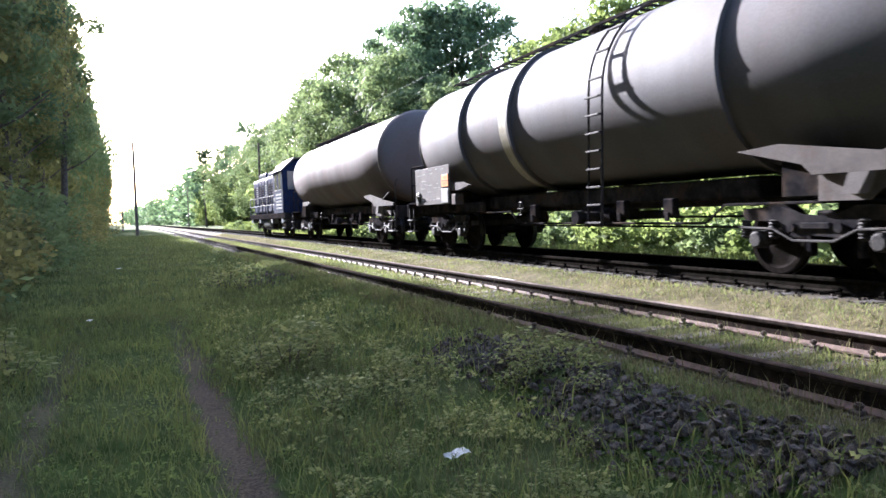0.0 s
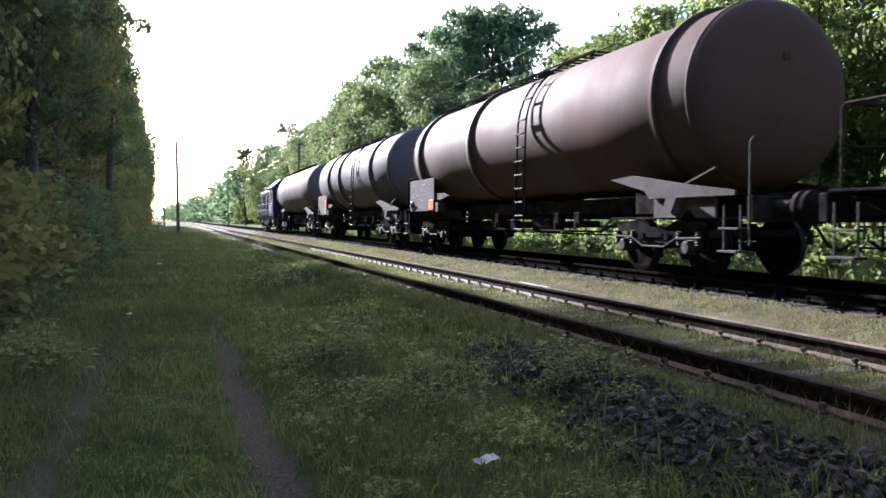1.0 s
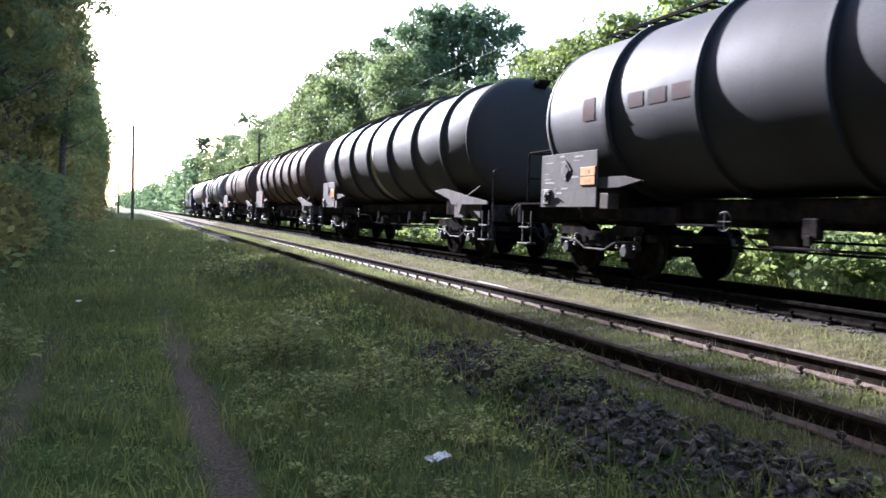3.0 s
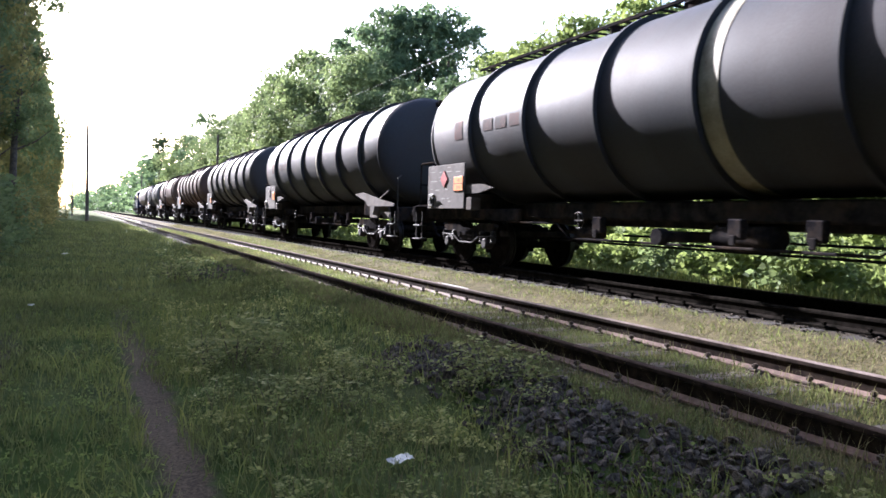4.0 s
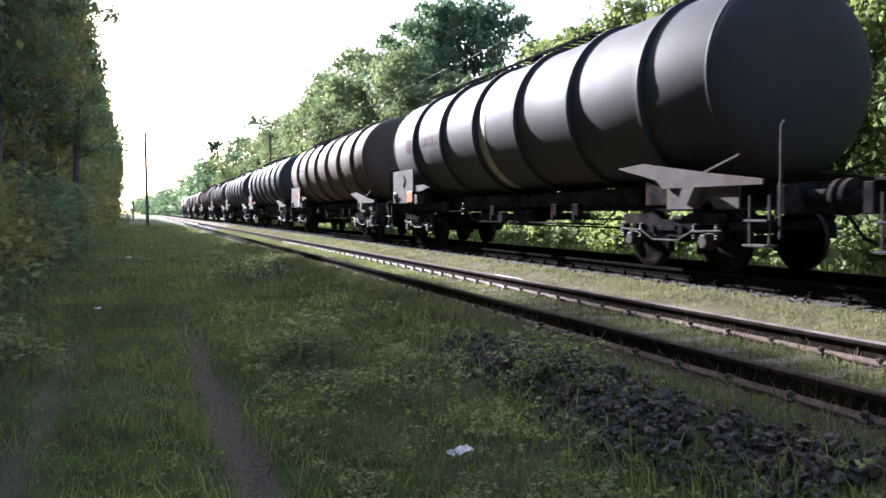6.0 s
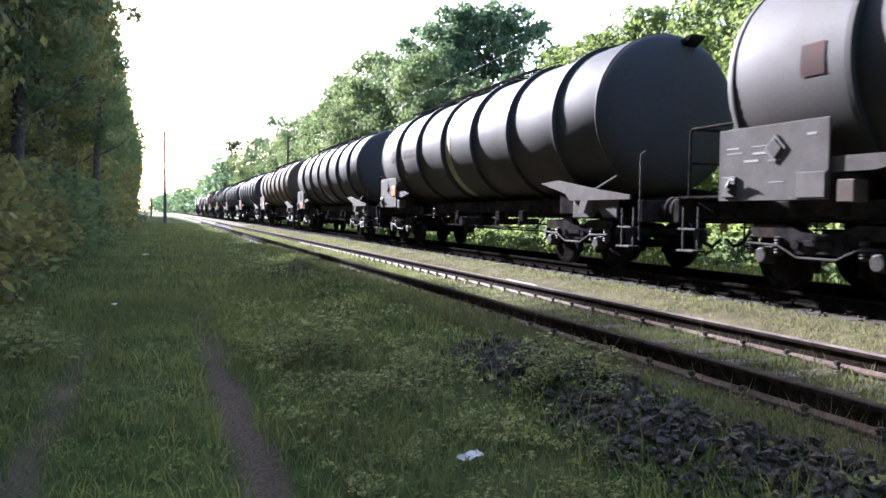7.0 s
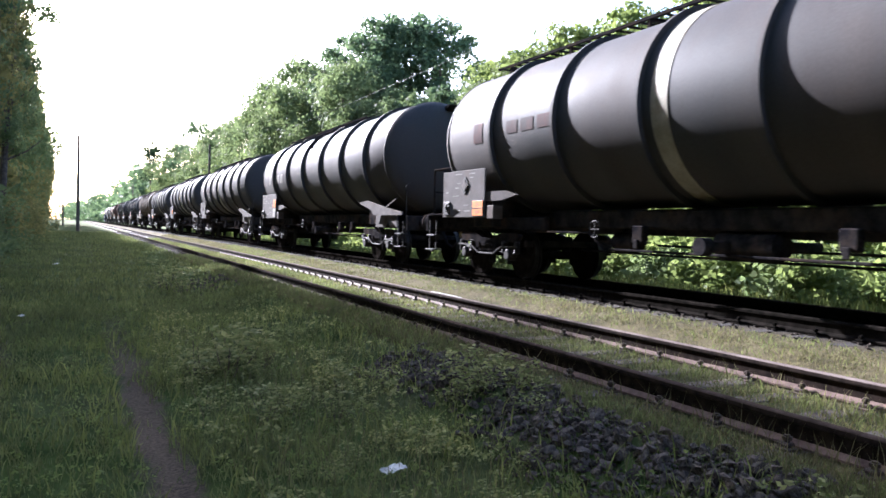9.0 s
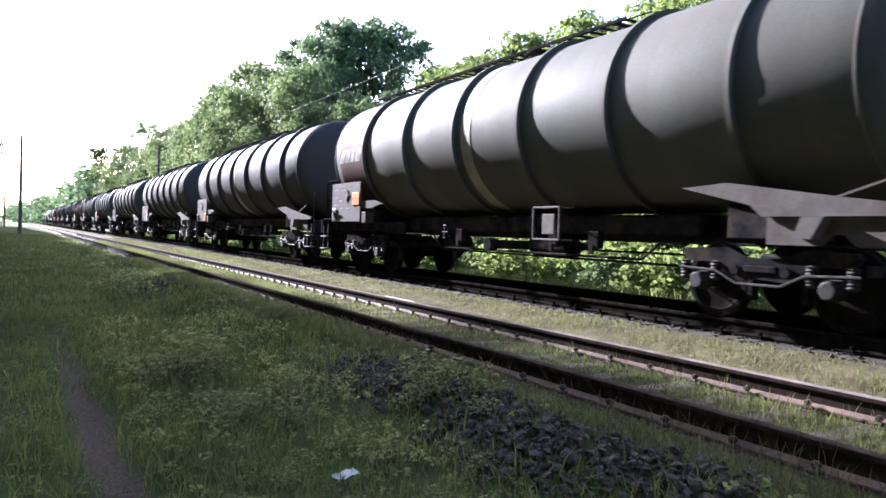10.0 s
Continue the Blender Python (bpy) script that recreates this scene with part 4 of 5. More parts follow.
        part("number_plate_bar", box(s * 1.43 - 0.01, s * 1.43 + 0.01, -4.05, -3.5, 1.9, 2.1), LOCO_PALE, cab)
        for y, d in ((-6.5, -1), (6.5, 1)):
            b = part("buffer", kept("buffer", None), None, lo, at=(s * 0.875, y, 1.06))
            if d < 0:
                b.rotation_euler = (0, 0, math.pi)
    part("exhaust", put_rod(bmesh.new(), (0, 0.1, 3.3), (0, 0.1, 3.95), 0.14, 14), UNDER_BLACK, hood)
    add_bogie(lo, -3.9)
    add_bogie(lo, 3.9)
    return lo


LOCO = build_loco()
LOCO_START = 30.4 + 9.4 + 7.1


# ---- trees and shrubs ----
def clumped_leaves(rng, centres, radii, per, size, flat=0.5, lie=1.0):
    """Leaf quads scattered in clumps: arrays of vertices and faces."""
    n = len(centres)
    base = np.repeat(centres, per, axis=0)
    rad = np.repeat(radii, per)[:, None]
    d = rng.normal(size=(n * per, 3))
    d /= np.linalg.norm(d, axis=1, keepdims=True)
    pos = base + d * rad * rng.uniform(0.35, 1.0, (n * per, 1)) ** 0.6 * np.array([1, 1, 0.75])
    a = rng.normal(size=(n * per, 3))
    a[:, 2] *= flat
    a /= np.linalg.norm(a, axis=1, keepdims=True)
    b = np.cross(a, rng.normal(size=(n * per, 3)))
    b /= np.linalg.norm(b, axis=1, keepdims=True)
    a[:, 2] *= lie
    b[:, 2] *= lie
    s = size * rng.uniform(0.6, 1.35, (n * per, 1))
    a, b = a * s, b * s * 0.55
    v = np.stack([pos - a, pos + b, pos + a, pos - b], 1).reshape(-1, 3)
    f = np.arange(len(v)).reshape(-1, 4)
    return v, f


def trunk_mesh(rng, height, r0, limbs, spread, start):
    bm = bmesh.new()
    tips = []
    p, lean = Vector((0, 0, -0.3)), Vector((rng.uniform(-0.05, 0.05), rng.uniform(-0.05, 0.05), 1))
    steps = 7
    line = [p.copy()]
    for k in range(steps):
        p = p + lean * (height / steps) + Vector((rng.normal() * 0.03, rng.normal() * 0.03, 0)) * height * 0.12
        line.append(p.copy())
    for k in range(steps):
        put_rod(bm, line[k], line[k + 1] + (line[k + 1] - line[k]) * 0.03, r0 * (1 - 0.8 * k / steps), 8, r0 * (1 - 0.8 * (k + 1) / steps))
    for k in range(limbs):
        u = start + (0.95 - start) * (k + 0.5) / limbs
        at = line[0].lerp(line[-1], u)
        seg = min(int(u * steps), steps - 1)
        at = line[seg].lerp(line[seg + 1], u * steps - seg)
        ang = k * 2.4 + rng.uniform(-0.5, 0.5)
        out = Vector((math.cos(ang), math.sin(ang), rng.uniform(0.35, 0.9)))
        length = spread * (1.15 - 0.6 * u) * rng.uniform(0.7, 1.1)
        mid = at + out * length * 0.55
        tip = mid + (out + Vector((0, 0, 0.35))) * length * 0.4
        put_rod(bm, at, mid, r0 * 0.34 * (1.2 - u), 6, r0 * 0.2 * (1.2 - u))
        put_rod(bm, mid, tip, r0 * 0.2 * (1.2 - u), 5, r0 * 0.06)
        tips += [mid, tip]
    return bm, np.array(tips)


def crown_centres(rng, n, height, base, radius, power=0.8):
    """Clump centres in an uneven crown that is widest at a third of its depth."""
    u = rng.uniform(0, 1, n)
    z = base + (height - base) * u
    prof = np.sin(np.pi * np.clip(0.12 + 0.86 * u, 0, 1)) ** power
    a = rng.uniform(0, 2 * np.pi, n)
    lobes = 1 + 0.28 * np.sin(3 * a + 5 * u) + 0.2 * np.sin(5 * a - 7 * u + 1)
    r = radius * prof * lobes * np.sqrt(rng.uniform(0.25, 1, n))
    return np.stack([r * np.cos(a), r * np.sin(a), z], 1)


def lobed_crown(rng, height, base, radius, lobes, leaves, size, lobe_r, quads, core, skew=0.0):
    """A crown of overlapping leafy lobes with gaps between them: small leaves on the lobes' outsides, coarse ones deep within."""
    k = np.arange(lobes)
    u = np.clip((k + rng.uniform(0.1, 0.9, lobes)) / lobes, 0, 1)
    prof = np.sin(np.pi * np.clip(0.14 + 0.80 * u, 0, 1)) ** 0.7
    ang = k * 2.399 + rng.uniform(-0.6, 0.6, lobes)
    rad = radius * prof * rng.uniform(0.30, 1.0, lobes) ** 0.8
    c = np.stack([rad * np.cos(ang), rad * np.sin(ang), base + (height - base) * u], 1)
    c[:, 0] += skew * u
    big = lobe_r * rng.uniform(0.6, 1.25, lobes) * (0.6 + 0.5 * prof)
    c[:, 2] = np.minimum(c[:, 2], height - 0.6 * big)
    pick = rng.choice(lobes, leaves, p=big ** 2 / (big ** 2).sum())
    out = c - np.array([0, 0, base + 0.4 * (height - base)])
    out /= np.linalg.norm(out, axis=1, keepdims=True) + 1e-6
    d = rng.normal(size=(leaves, 3)) + 0.55 * out[pick] + np.array([0, 0, 0.25])
    d /= np.linalg.norm(d, axis=1, keepdims=True)
    ph = pick * 1.7
    knob = 1 + 0.20 * np.sin(6 * d[:, 0] + ph) * np.sin(6 * d[:, 1] - ph) + 0.16 * np.sin(11 * d[:, 2] + 9 * d[:, 0] + 2 * ph)
    depth = 1 - 0.55 * rng.uniform(0, 1, leaves) ** 1.6 + 0.14 * np.maximum(rng.normal(size=leaves), 0)
    pos = c[pick] + d * (big[pick] * knob * depth)[:, None] * np.array([1, 1, 0.78])
    a = np.cross(d, rng.normal(size=(leaves, 3)))
    a /= np.linalg.norm(a, axis=1, keepdims=True)
    b = np.cross(d + 0.9 * rng.normal(size=(leaves, 3)), a)
    b /= np.linalg.norm(b, axis=1, keepdims=True)
    sz = size * rng.uniform(0.6, 1.35, (leaves, 1))
    a, b = a * sz, b * sz * 0.6
    if quads:
        v = np.stack([pos - a, pos + b, pos + a, pos - b], 1).reshape(-1, 3)
        f = np.arange(len(v)).reshape(-1, 4)
        f = np.concatenate([f[:, [0, 1, 2]], f[:, [0, 2, 3]]])
    else:
        v = np.stack([pos - a, pos + a * 0.7 + b, pos + a * 0.4 - b], 1).reshape(-1, 3)
        f = np.arange(len(v)).reshape(-1, 3)
    # the dim inside of the crown
    pick = rng.integers(0, lobes, core)
    pos = c[pick] * np.array([0.86, 0.86, 1]) + rng.normal(size=(core, 3)) * (big[pick] * 0.30)[:, None]
    a = rng.normal(size=(core, 3))
    a /= np.linalg.norm(a, axis=1, keepdims=True)
    b = np.cross(a, rng.normal(size=(core, 3)))
    b /= np.linalg.norm(b, axis=1, keepdims=True)
    sz = lobe_r * 0.26 * rng.uniform(0.6, 1.2, (core, 1))
    w = np.stack([pos - a * sz, pos + b * sz, pos + a * sz], 1).reshape(-1, 3)
    f = np.concatenate([f, np.arange(len(w)).reshape(-1, 3) + len(v)])
    return np.concatenate([v, w]), f


def tree_kind(seed, height, base, radius, leaf, lobes, leaves, size, lobe_r, trunk_r=0.2, limbs=12, quads=False, core=300, skew=0.0):
    rng = np.random.default_rng(seed)
    bm, tips = trunk_mesh(rng, height * 0.93, trunk_r, limbs, radius * 0.85, max(0.12, base / height))
    tm = to_mesh("trunk", bm, BARK, 60)
    v, f = lobed_crown(rng, height, base, radius, lobes, leaves, size, lobe_r, quads, core, skew)
    return tm, raw_mesh("crown", v, f, leaf)


def plant(kind, name, label, category, group, x, y, scale=1.0, turn=0.0, tall=1.0):
    z = float(ground_height(x, y))
    t = thing(name, label, category, group, at=(x, y, z - 0.05))
    t.rotation_euler = (0, 0, turn)
    t.scale = (scale, scale, scale * tall)
    if kind[0]:
        part("trunk", kind[0], None, t)
    part("crown", kind[1], None, t)
    return t


rnd = random.Random(11)
EDGE = [tree_kind(100 + k, 19.0, (1.8, 4.6, 2.8, 6.0)[k], (3.0, 2.5, 3.3, 2.4)[k], (LEAF_OLIVE, LEAF_MID, LEAF_OLIVE, LEAF_DARK)[k], (27, 24, 30, 22)[k], 12000, 0.096, (1.15, 1.0, 1.2, 1.05)[k], 0.22, 20, True, 170, (0.6, -0.5, 0.9, 0.2)[k]) for k in range(4)]
BROAD = [tree_kind(200 + k, 15.0, 1.5, 4.4, (LEAF_MID, LEAF_DARK, LEAF_MID)[k], (44, 40, 48)[k], 13500, 0.18, (1.7, 1.3, 1.6)[k], 0.26, 16, False, (600, 260, 600)[k]) for k in range(3)]
BRIGHT = [tree_kind(300 + k, 10.5, 1.2, 2.5, LEAF_LIGHT, 34, 6800, 0.135, 1.05, 0.13, 10, False, 260) for k in range(2)]
THIN = [tree_kind(400, 16.0, 3.0, 3.0, LEAF_DARK, 26, 6000, 0.19, 1.25, 0.2, 12, False, 120)]
EDGE_FAR = [tree_kind(150 + k, 19.0, 1.5, 3.1, (LEAF_OLIVE, LEAF_MID)[k], 42, 5200, 0.22, 1.3, 0.2, 7, False, 300, 0.5) for k in range(2)]
LIMITED = [tree_kind(500 + k, 14.0, 0.8, 4.8, (LEAF_MID, LEAF_LIGHT)[k], 36, 5200, 0.30, 1.9, 0.25, 6, False, 900) for k in range(2)]
# coarse tree for the added rows out of view behind the camera
UNSEEN = [tree_kind(550, 18.0, 0.8, 4.2, LEAF_MID, 30, 1200, 0.55, 1.9, 0.25, 4, False, 300)]


def pine_kind():
    rng = np.random.default_rng(77)
    bm, tips = trunk_mesh(rng, 15, 0.2, 12, 2.4, 0.55)
    c = np.concatenate([tips, tips + rng.normal(size=tips.shape) * 0.5, crown_centres(rng, 30, 15.6, 9, 2.2)])
    v, f = clumped_leaves(rng, c, np.full(len(c), 0.65), 30, 0.2)
    return to_mesh("trunk", bm, BARK, 60), raw_mesh("crown", v, f, NEEDLE)


PINE = pine_kind()

# the wood's edge beside the path
y = 7.0
while y < 190:
    near = y < 60
    for row in range(2 if near else 1):
        if (37 < y < 45 and row == 0) or (53 < y < 62 and row == 1):
            continue
        x = -5.2 - row * 3.4 + rnd.uniform(-0.7, 0.5) - 0.016 * max(0, y - 60) - 0.3 * min(1.0, y / 40)
        plant(rnd.choice(EDGE if y < 55 and not row else EDGE_FAR), "tree", "tall deciduous tree at the shaded wood edge", "tree", "trees beside the path", x, y + row * 1.5, rnd.uniform(0.86, 1.06), rnd.uniform(0, 6.28), rnd.uniform(0.96, 1.12))
    y += rnd.uniform(2.8, 4.2) * (1 if y < 60 else 1.7)

# three that lean out of the row over the path's edge
for x, y, k, size in ((-3.8, 49.0, 1, 0.98), (-4.1, 31.0, 3, 0.95), (-3.9, 24.0, 1, 0.9)):
    plant(EDGE[k], "tree", "tall tree with a bare lower trunk at the wood edge", "tree", "trees beside the path", x, y, size, rnd.uniform(-0.5, 0.5))

# shrubs under them
def shrub_kind(seed, leaf, h, r, clumps, per, size, lie=1.0, stem=0.015):
    rng = np.random.default_rng(seed)
    u = rng.uniform(0, 1, clumps)
    a = rng.uniform(0, 2 * np.pi, clumps)
    rr = r * np.sqrt(rng.uniform(0, 1, clumps)) * (1.05 - 0.5 * u)
    c = np.stack([rr * np.cos(a), rr * np.sin(a), h * u * 0.9 + 0.12], 1)
    v, f = clumped_leaves(rng, c, np.full(clumps, 0.24 * (r + h) / 2 + 0.05), per, size, lie=lie)
    bm = bmesh.new()
    for k in range(min(9, clumps)):
        put_rod(bm, (0.05 * math.cos(k), 0.05 * math.sin(k), -0.05), tuple(c[k]), stem, 5, 0.4 * stem)
    return to_mesh("stems", bm, BARK, 60), raw_mesh("crown", v, f, leaf)


SHRUBS = [shrub_kind(600 + k, (LEAF_OLIVE, LEAF_MID, LEAF_OLIVE)[k], 2.2, 1.3, 46, 28, 0.095) for k in range(3)]
y = 6.0
while y < 90:
    plant(rnd.choice(SHRUBS), "shrub", "leafy shrub at the shaded wood edge", "shrub", "shrubs beside the path", -3.1 + rnd.uniform(-0.6, 0.35), y, rnd.uniform(0.7, 1.25), rnd.uniform(0, 6.28))
    y += rnd.uniform(1.1, 2.2) * (1 if y < 40 else 2)

# sunlit undergrowth behind the far track
SUNNY = [shrub_kind(700 + k, (LEAF_LIGHT, LEAF_MID, LEAF_LIGHT)[k], 0.95, 0.95, 40, 20, 0.095) for k in range(3)]
y = 3.0
while y < 110:
    for row in range(3):
        plant(rnd.choice(SUNNY), "bush", "sunlit low green bush behind the track", "bush", "bushes behind the track", 12.0 + row * 1.5 + rnd.uniform(-0.4, 0.4), y + rnd.uniform(-0.5, 0.5), rnd.uniform(0.7, 1.2), rnd.uniform(0, 6.28))
    y += 1.35 if y < 45 else 3.0


def broad(kind, az, dist, top, label="tall broad-leaved tree behind the railway"):
    """A tree by its bearing from the camera's stand, its distance and its height."""
    x, y = dist * math.sin(radians(az)), dist * math.cos(radians(az))
    full = {id(k): h for ks, h in ((BROAD, 15.0), (BRIGHT, 10.5), (THIN, 16.0), (LIMITED, 14.0)) for k in ks}.get(id(kind), 15.6)
    s = top / full
    return plant(kind, "tree", label, "tree", "trees behind the railway", x, y, s, rnd.uniform(0, 6.28))


# the landmark trees
for az, dist, top, kind in ((20.4, 62, 17.3, BROAD[1]), (22.8, 60, 16.9, BROAD[1]), (24.8, 58, 16.2, BROAD[1]), (18.6, 66, 16.6, BROAD[1]),
                            (14.6, 72, 15.6, BROAD[0]), (16.4, 68, 14.2, BROAD[2]), (12.6, 80, 13.8, BROAD[0]), (17.9, 55, 12.2, BROAD[2]), (13.6, 62, 11.5, BROAD[0]),
                            (10.6, 95, 13.5, BROAD[2]), (9.3, 110, 14.0, BROAD[0]), (7.6, 130, 17.0, THIN[0]), (8.4, 120, 13.0, BROAD[2]), (6.4, 140, 14.0, BROAD[0])):
    broad(kind, az, dist, top)
broad(PINE, 4.7, 165, 16.6, "dark pine standing above the wood")
for az, dist, top, kind in ((28.5, 44, 10.3, BRIGHT[0]), (30.3, 42, 10.6, BRIGHT[1]), (32.2, 41, 10.8, BRIGHT[0]), (34.2, 40, 11.4, BRIGHT[1]), (36.2, 39, 11.0, BRIGHT[0]),
                            (38.4, 37, 11.6, BRIGHT[1]), (40.8, 36, 10.8, BRIGHT[0]), (43.5, 30, 10.0, BRIGHT[1]), (46.5, 29, 10.4, BRIGHT[0]), (50, 28, 10.6, BRIGHT[1]),
                            (54, 27, 10.2, BRIGHT[0]), (58, 26, 10.8, BRIGHT[1]), (63, 26, 10.5, BRIGHT[0]), (25.9, 48, 9.2, BRIGHT[1]), (22.0, 47, 8.6, BROAD[2]), (19.6, 50, 9.0, BROAD[0])):
    broad(kind, az, dist, top, "young bright green tree behind the railway")
# the rest of the wood, row on row
for row in range(2):
    y = 20.0 + row * 2
    while y < 210:
        x = 19.5 + row * 5 + rnd.uniform(-1.2, 1.2) - 0.02 * max(0, y - 60)
        az = math.degrees(math.atan2(x, y))
        cap = 8.3 if az > 26 else 9.5
        k = rnd.choice(BRIGHT) if az > 33 else rnd.choice(BROAD) if y < 80 and row == 0 else rnd.choice(LIMITED)
        plant(k, "tree", "broad-leaved tree in the wood behind the railway", "tree", "trees behind the railway", x, y, min(1.0, cap / (10.5 if az > 33 else 15) * (1 + 0.18 * row)) * rnd.uniform(0.85, 1.1), rnd.uniform(0, 6.28))
        y += rnd.uniform(4.5, 6.5) * (1 if y < 90 else 1.25)


# unseen woods added behind the camera's stand, close on both sides, to cut skylight
y = -90.0
while y < 20:
    if y < 5:
        for row in range(2):
            plant(UNSEEN[0] if y < -20 else rnd.choice(EDGE_FAR), "tree", "tall deciduous tree at the shaded wood edge", "tree", "trees beside the path", -6.0 - 3.6 * row + rnd.uniform(-0.5, 0.5), y + row, rnd.uniform(1.1, 1.25), rnd.uniform(0, 6.28))
    for row in range(2):
        # behind the stand the right rows are set nearer, to dim wagon ends
        close = 15.5 if y < -3 else 19.5
        plant(rnd.choice(BRIGHT) if y > -3 else UNSEEN[0], "tree", "broad-leaved tree in the wood behind the railway", "tree", "trees behind the railway", close + 5 * row + rnd.uniform(-1, 1), y, rnd.uniform(0.75, 0.95) if y > -3 else rnd.uniform(1.1, 1.25), rnd.uniform(0, 6.28))
    y += rnd.uniform(4.5, 6.0)


def far_wood():
    rng = np.random.default_rng(9)
    n = 1500
    y = 190 + 700 * rng.uniform(0, 1, n) ** 1.5
    x = 13 + rng.uniform(0, 30, n) - 0.055 * np.maximum(0, y - 330)
    left = rng.uniform(0, 1, n) < 0.35
    x = np.where(left, -9 - rng.uniform(0, 25, n) - 0.018 * y, x)
    c = np.stack([x, y, rng.uniform(1.0, 13.0, n)], 1)
    deep = np.stack([rng.uniform(30, 44, 520), rng.uniform(25, 200, 520), rng.uniform(0.5, 7.5, 520)], 1)
    c, n = np.concatenate([c, deep]), n + 520
    v, f = clumped_leaves(rng, c, np.full(n, 3.4), 28, 0.95)
    tagged(new("distant_wood", raw_mesh("distant_wood", v, f, LEAF_DARK)), "distant green wood on both sides of the line", "woodland", kind="stuff")


far_wood()


# ---- weeds, grass, stones ----
def blades(name, label, rng, x, y, height, width, material, bend=0.5):
    """One bent blade of grass per place, as three-sided leaves of two segments."""
    n = len(x)
    z = ground_height(x, y) - 0.01
    a = rng.uniform(0, 2 * np.pi, n)
    dx, dy = np.cos(a), np.sin(a)
    h = height * rng.uniform(0.45, 1.25, n)
    w = width * rng.uniform(0.7, 1.3, n)
    lean = bend * h * rng.uniform(0.2, 1.0, n)
    b = rng.uniform(0, 2 * np.pi, n)
    p0 = np.stack([x - dx * w, y - dy * w, z], 1)
    p1 = np.stack([x + dx * w, y + dy * w, z], 1)
    mx, my = x + np.cos(b) * lean * 0.35, y + np.sin(b) * lean * 0.35
    p2 = np.stack([mx + dx * w * 0.8, my + dy * w * 0.8, z + h * 0.6], 1)
    p3 = np.stack([mx - dx * w * 0.8, my - dy * w * 0.8, z + h * 0.6], 1)
    p4 = np.stack([x + np.cos(b) * lean, y + np.sin(b) * lean, z + h], 1)
    v = np.stack([p0, p1, p2, p3, p4], 1).reshape(-1, 3)
    k = np.arange(n)[:, None] * 5
    f = np.concatenate([k + [[0, 1, 2]], k + [[0, 2, 3]], k + [[3, 2, 4]]], 0)
    return tagged(new(name, raw_mesh(name, v, f, material)), label, "grass", kind="stuff")


def scatter(rng, n, x0, x1, y0, y1, keep):
    """Places that thin out with distance."""
    y = y0 + (y1 - y0) * rng.uniform(0, 1, n) ** 1.6
    x = rng.uniform(x0, x1, n)
    k = rng.uniform(0, 1, n) < keep(x, y)
    return x[k], y[k]


def patchy(x, y):
    return 0.5 + 0.5 * np.sin(1.9 * x + 1.1 * y) * np.sin(1.3 * y - 0.8 * x + 2)


def off_ruts(x, y):
    r = np.ones_like(x)
    for rut, wide, deep in ((0.53, 0.14, 0.97), (-0.79, 0.13, 0.75)):
        r -= deep * np.exp(-((x - rut - 0.05 * np.sin(0.5 * y) - 0.03 * np.sin(2.1 * y)) / wide) ** 4) * (1 - smooth(8, 14, y))
    pile = 0.8 * np.exp(-(((x - 3.05 - 0.16 * np.maximum(0, 4.2 - y)) / 0.36) ** 4) - ((y - 4.9) / 2.3) ** 4)
    return np.clip(r - pile, 0, 1) * (1 - 0.93 * smooth(3.55, 3.72, x))


rng = np.random.default_rng(5)
x, y = scatter(rng, 105000, -4.5, 3.7, 2.2, 16, lambda x, y: off_ruts(x, y) * (0.35 + 0.65 * patchy(x, y)))
blades("verge_grass", "shaded green grass of the verge", rng, x, y, 0.055 + 0.075 * patchy(x * 0.7, y), 0.0030 + 0.00035 * y, GRASS_LUSH, 0.9)
x, y = scatter(rng, 34000, -4.5, 3.7, 14, 75, lambda x, y: off_ruts(x, y))
blades("distant_verge_grass", "green grass of the verge", rng, x, y, 0.11, 0.018, GRASS_LUSH)
x, y = scatter(rng, 2200, 0.9, 3.7, 2.4, 9, lambda x, y: 0.8 * patchy(x + 2, y) + 0.1)
blades("tall_straw", "thin dry grass stalks", rng, x, y, 0.30, 0.0022, GRASS_DRY, 0.7)


x, y = scatter(rng, 15000, -3.8, 3.2, 2.3, 13, lambda x, y: off_ruts(x, y) * patchy(0.9 * x + 1, 1.3 * y) ** 2)
blades("tall_verge_grass", "taller green grass tufts of the verge", rng, x, y, 0.20, 0.0038 + 0.0003 * y, LINESIDE, 0.8)


def off_rails(x, y):
    r = np.ones_like(x)
    for c in (NEAR_RAIL, NEAR_RAIL + GAUGE):
        r -= np.exp(-((x - c) / 0.13) ** 6)
    return np.clip(r, 0, 1)


x, y = scatter(rng, 34000, 4.2, 5.45, 1.5, 60, lambda x, y: off_rails(x, y) * (0.25 + 0.75 * patchy(x * 3, 2 * y)))
blades("track_grass", "fresh green grass between the rails", rng, x, y, 0.04 + 0.07 * patchy(2 * x, 1.6 * y), 0.003 + 0.0003 * y, GRASS_LUSH, 1.0)
x, y = scatter(rng, 22000, 4.2, 5.45, 1.5, 60, lambda x, y: off_rails(x, y))
blades("track_dry_grass", "dry grass between the rails", rng, x, y, 0.06, 0.003 + 0.0003 * y, GRASS_DRY, 1.0)
x, y = scatter(rng, 76000, 5.72, 7.35, 2.0, 70, lambda x, y: off_rails(x, y) * (0.45 + 0.55 * patchy(3.1 * x, 2.3 * y)))
blades("cess_grass", "short sun-dried grass between the tracks", rng, x, y, 0.018 + 0.042 * patchy(2.3 * x, 1.7 * y) ** 1.5, 0.0028 + 0.0003 * y, GRASS_DRY, 1.3)
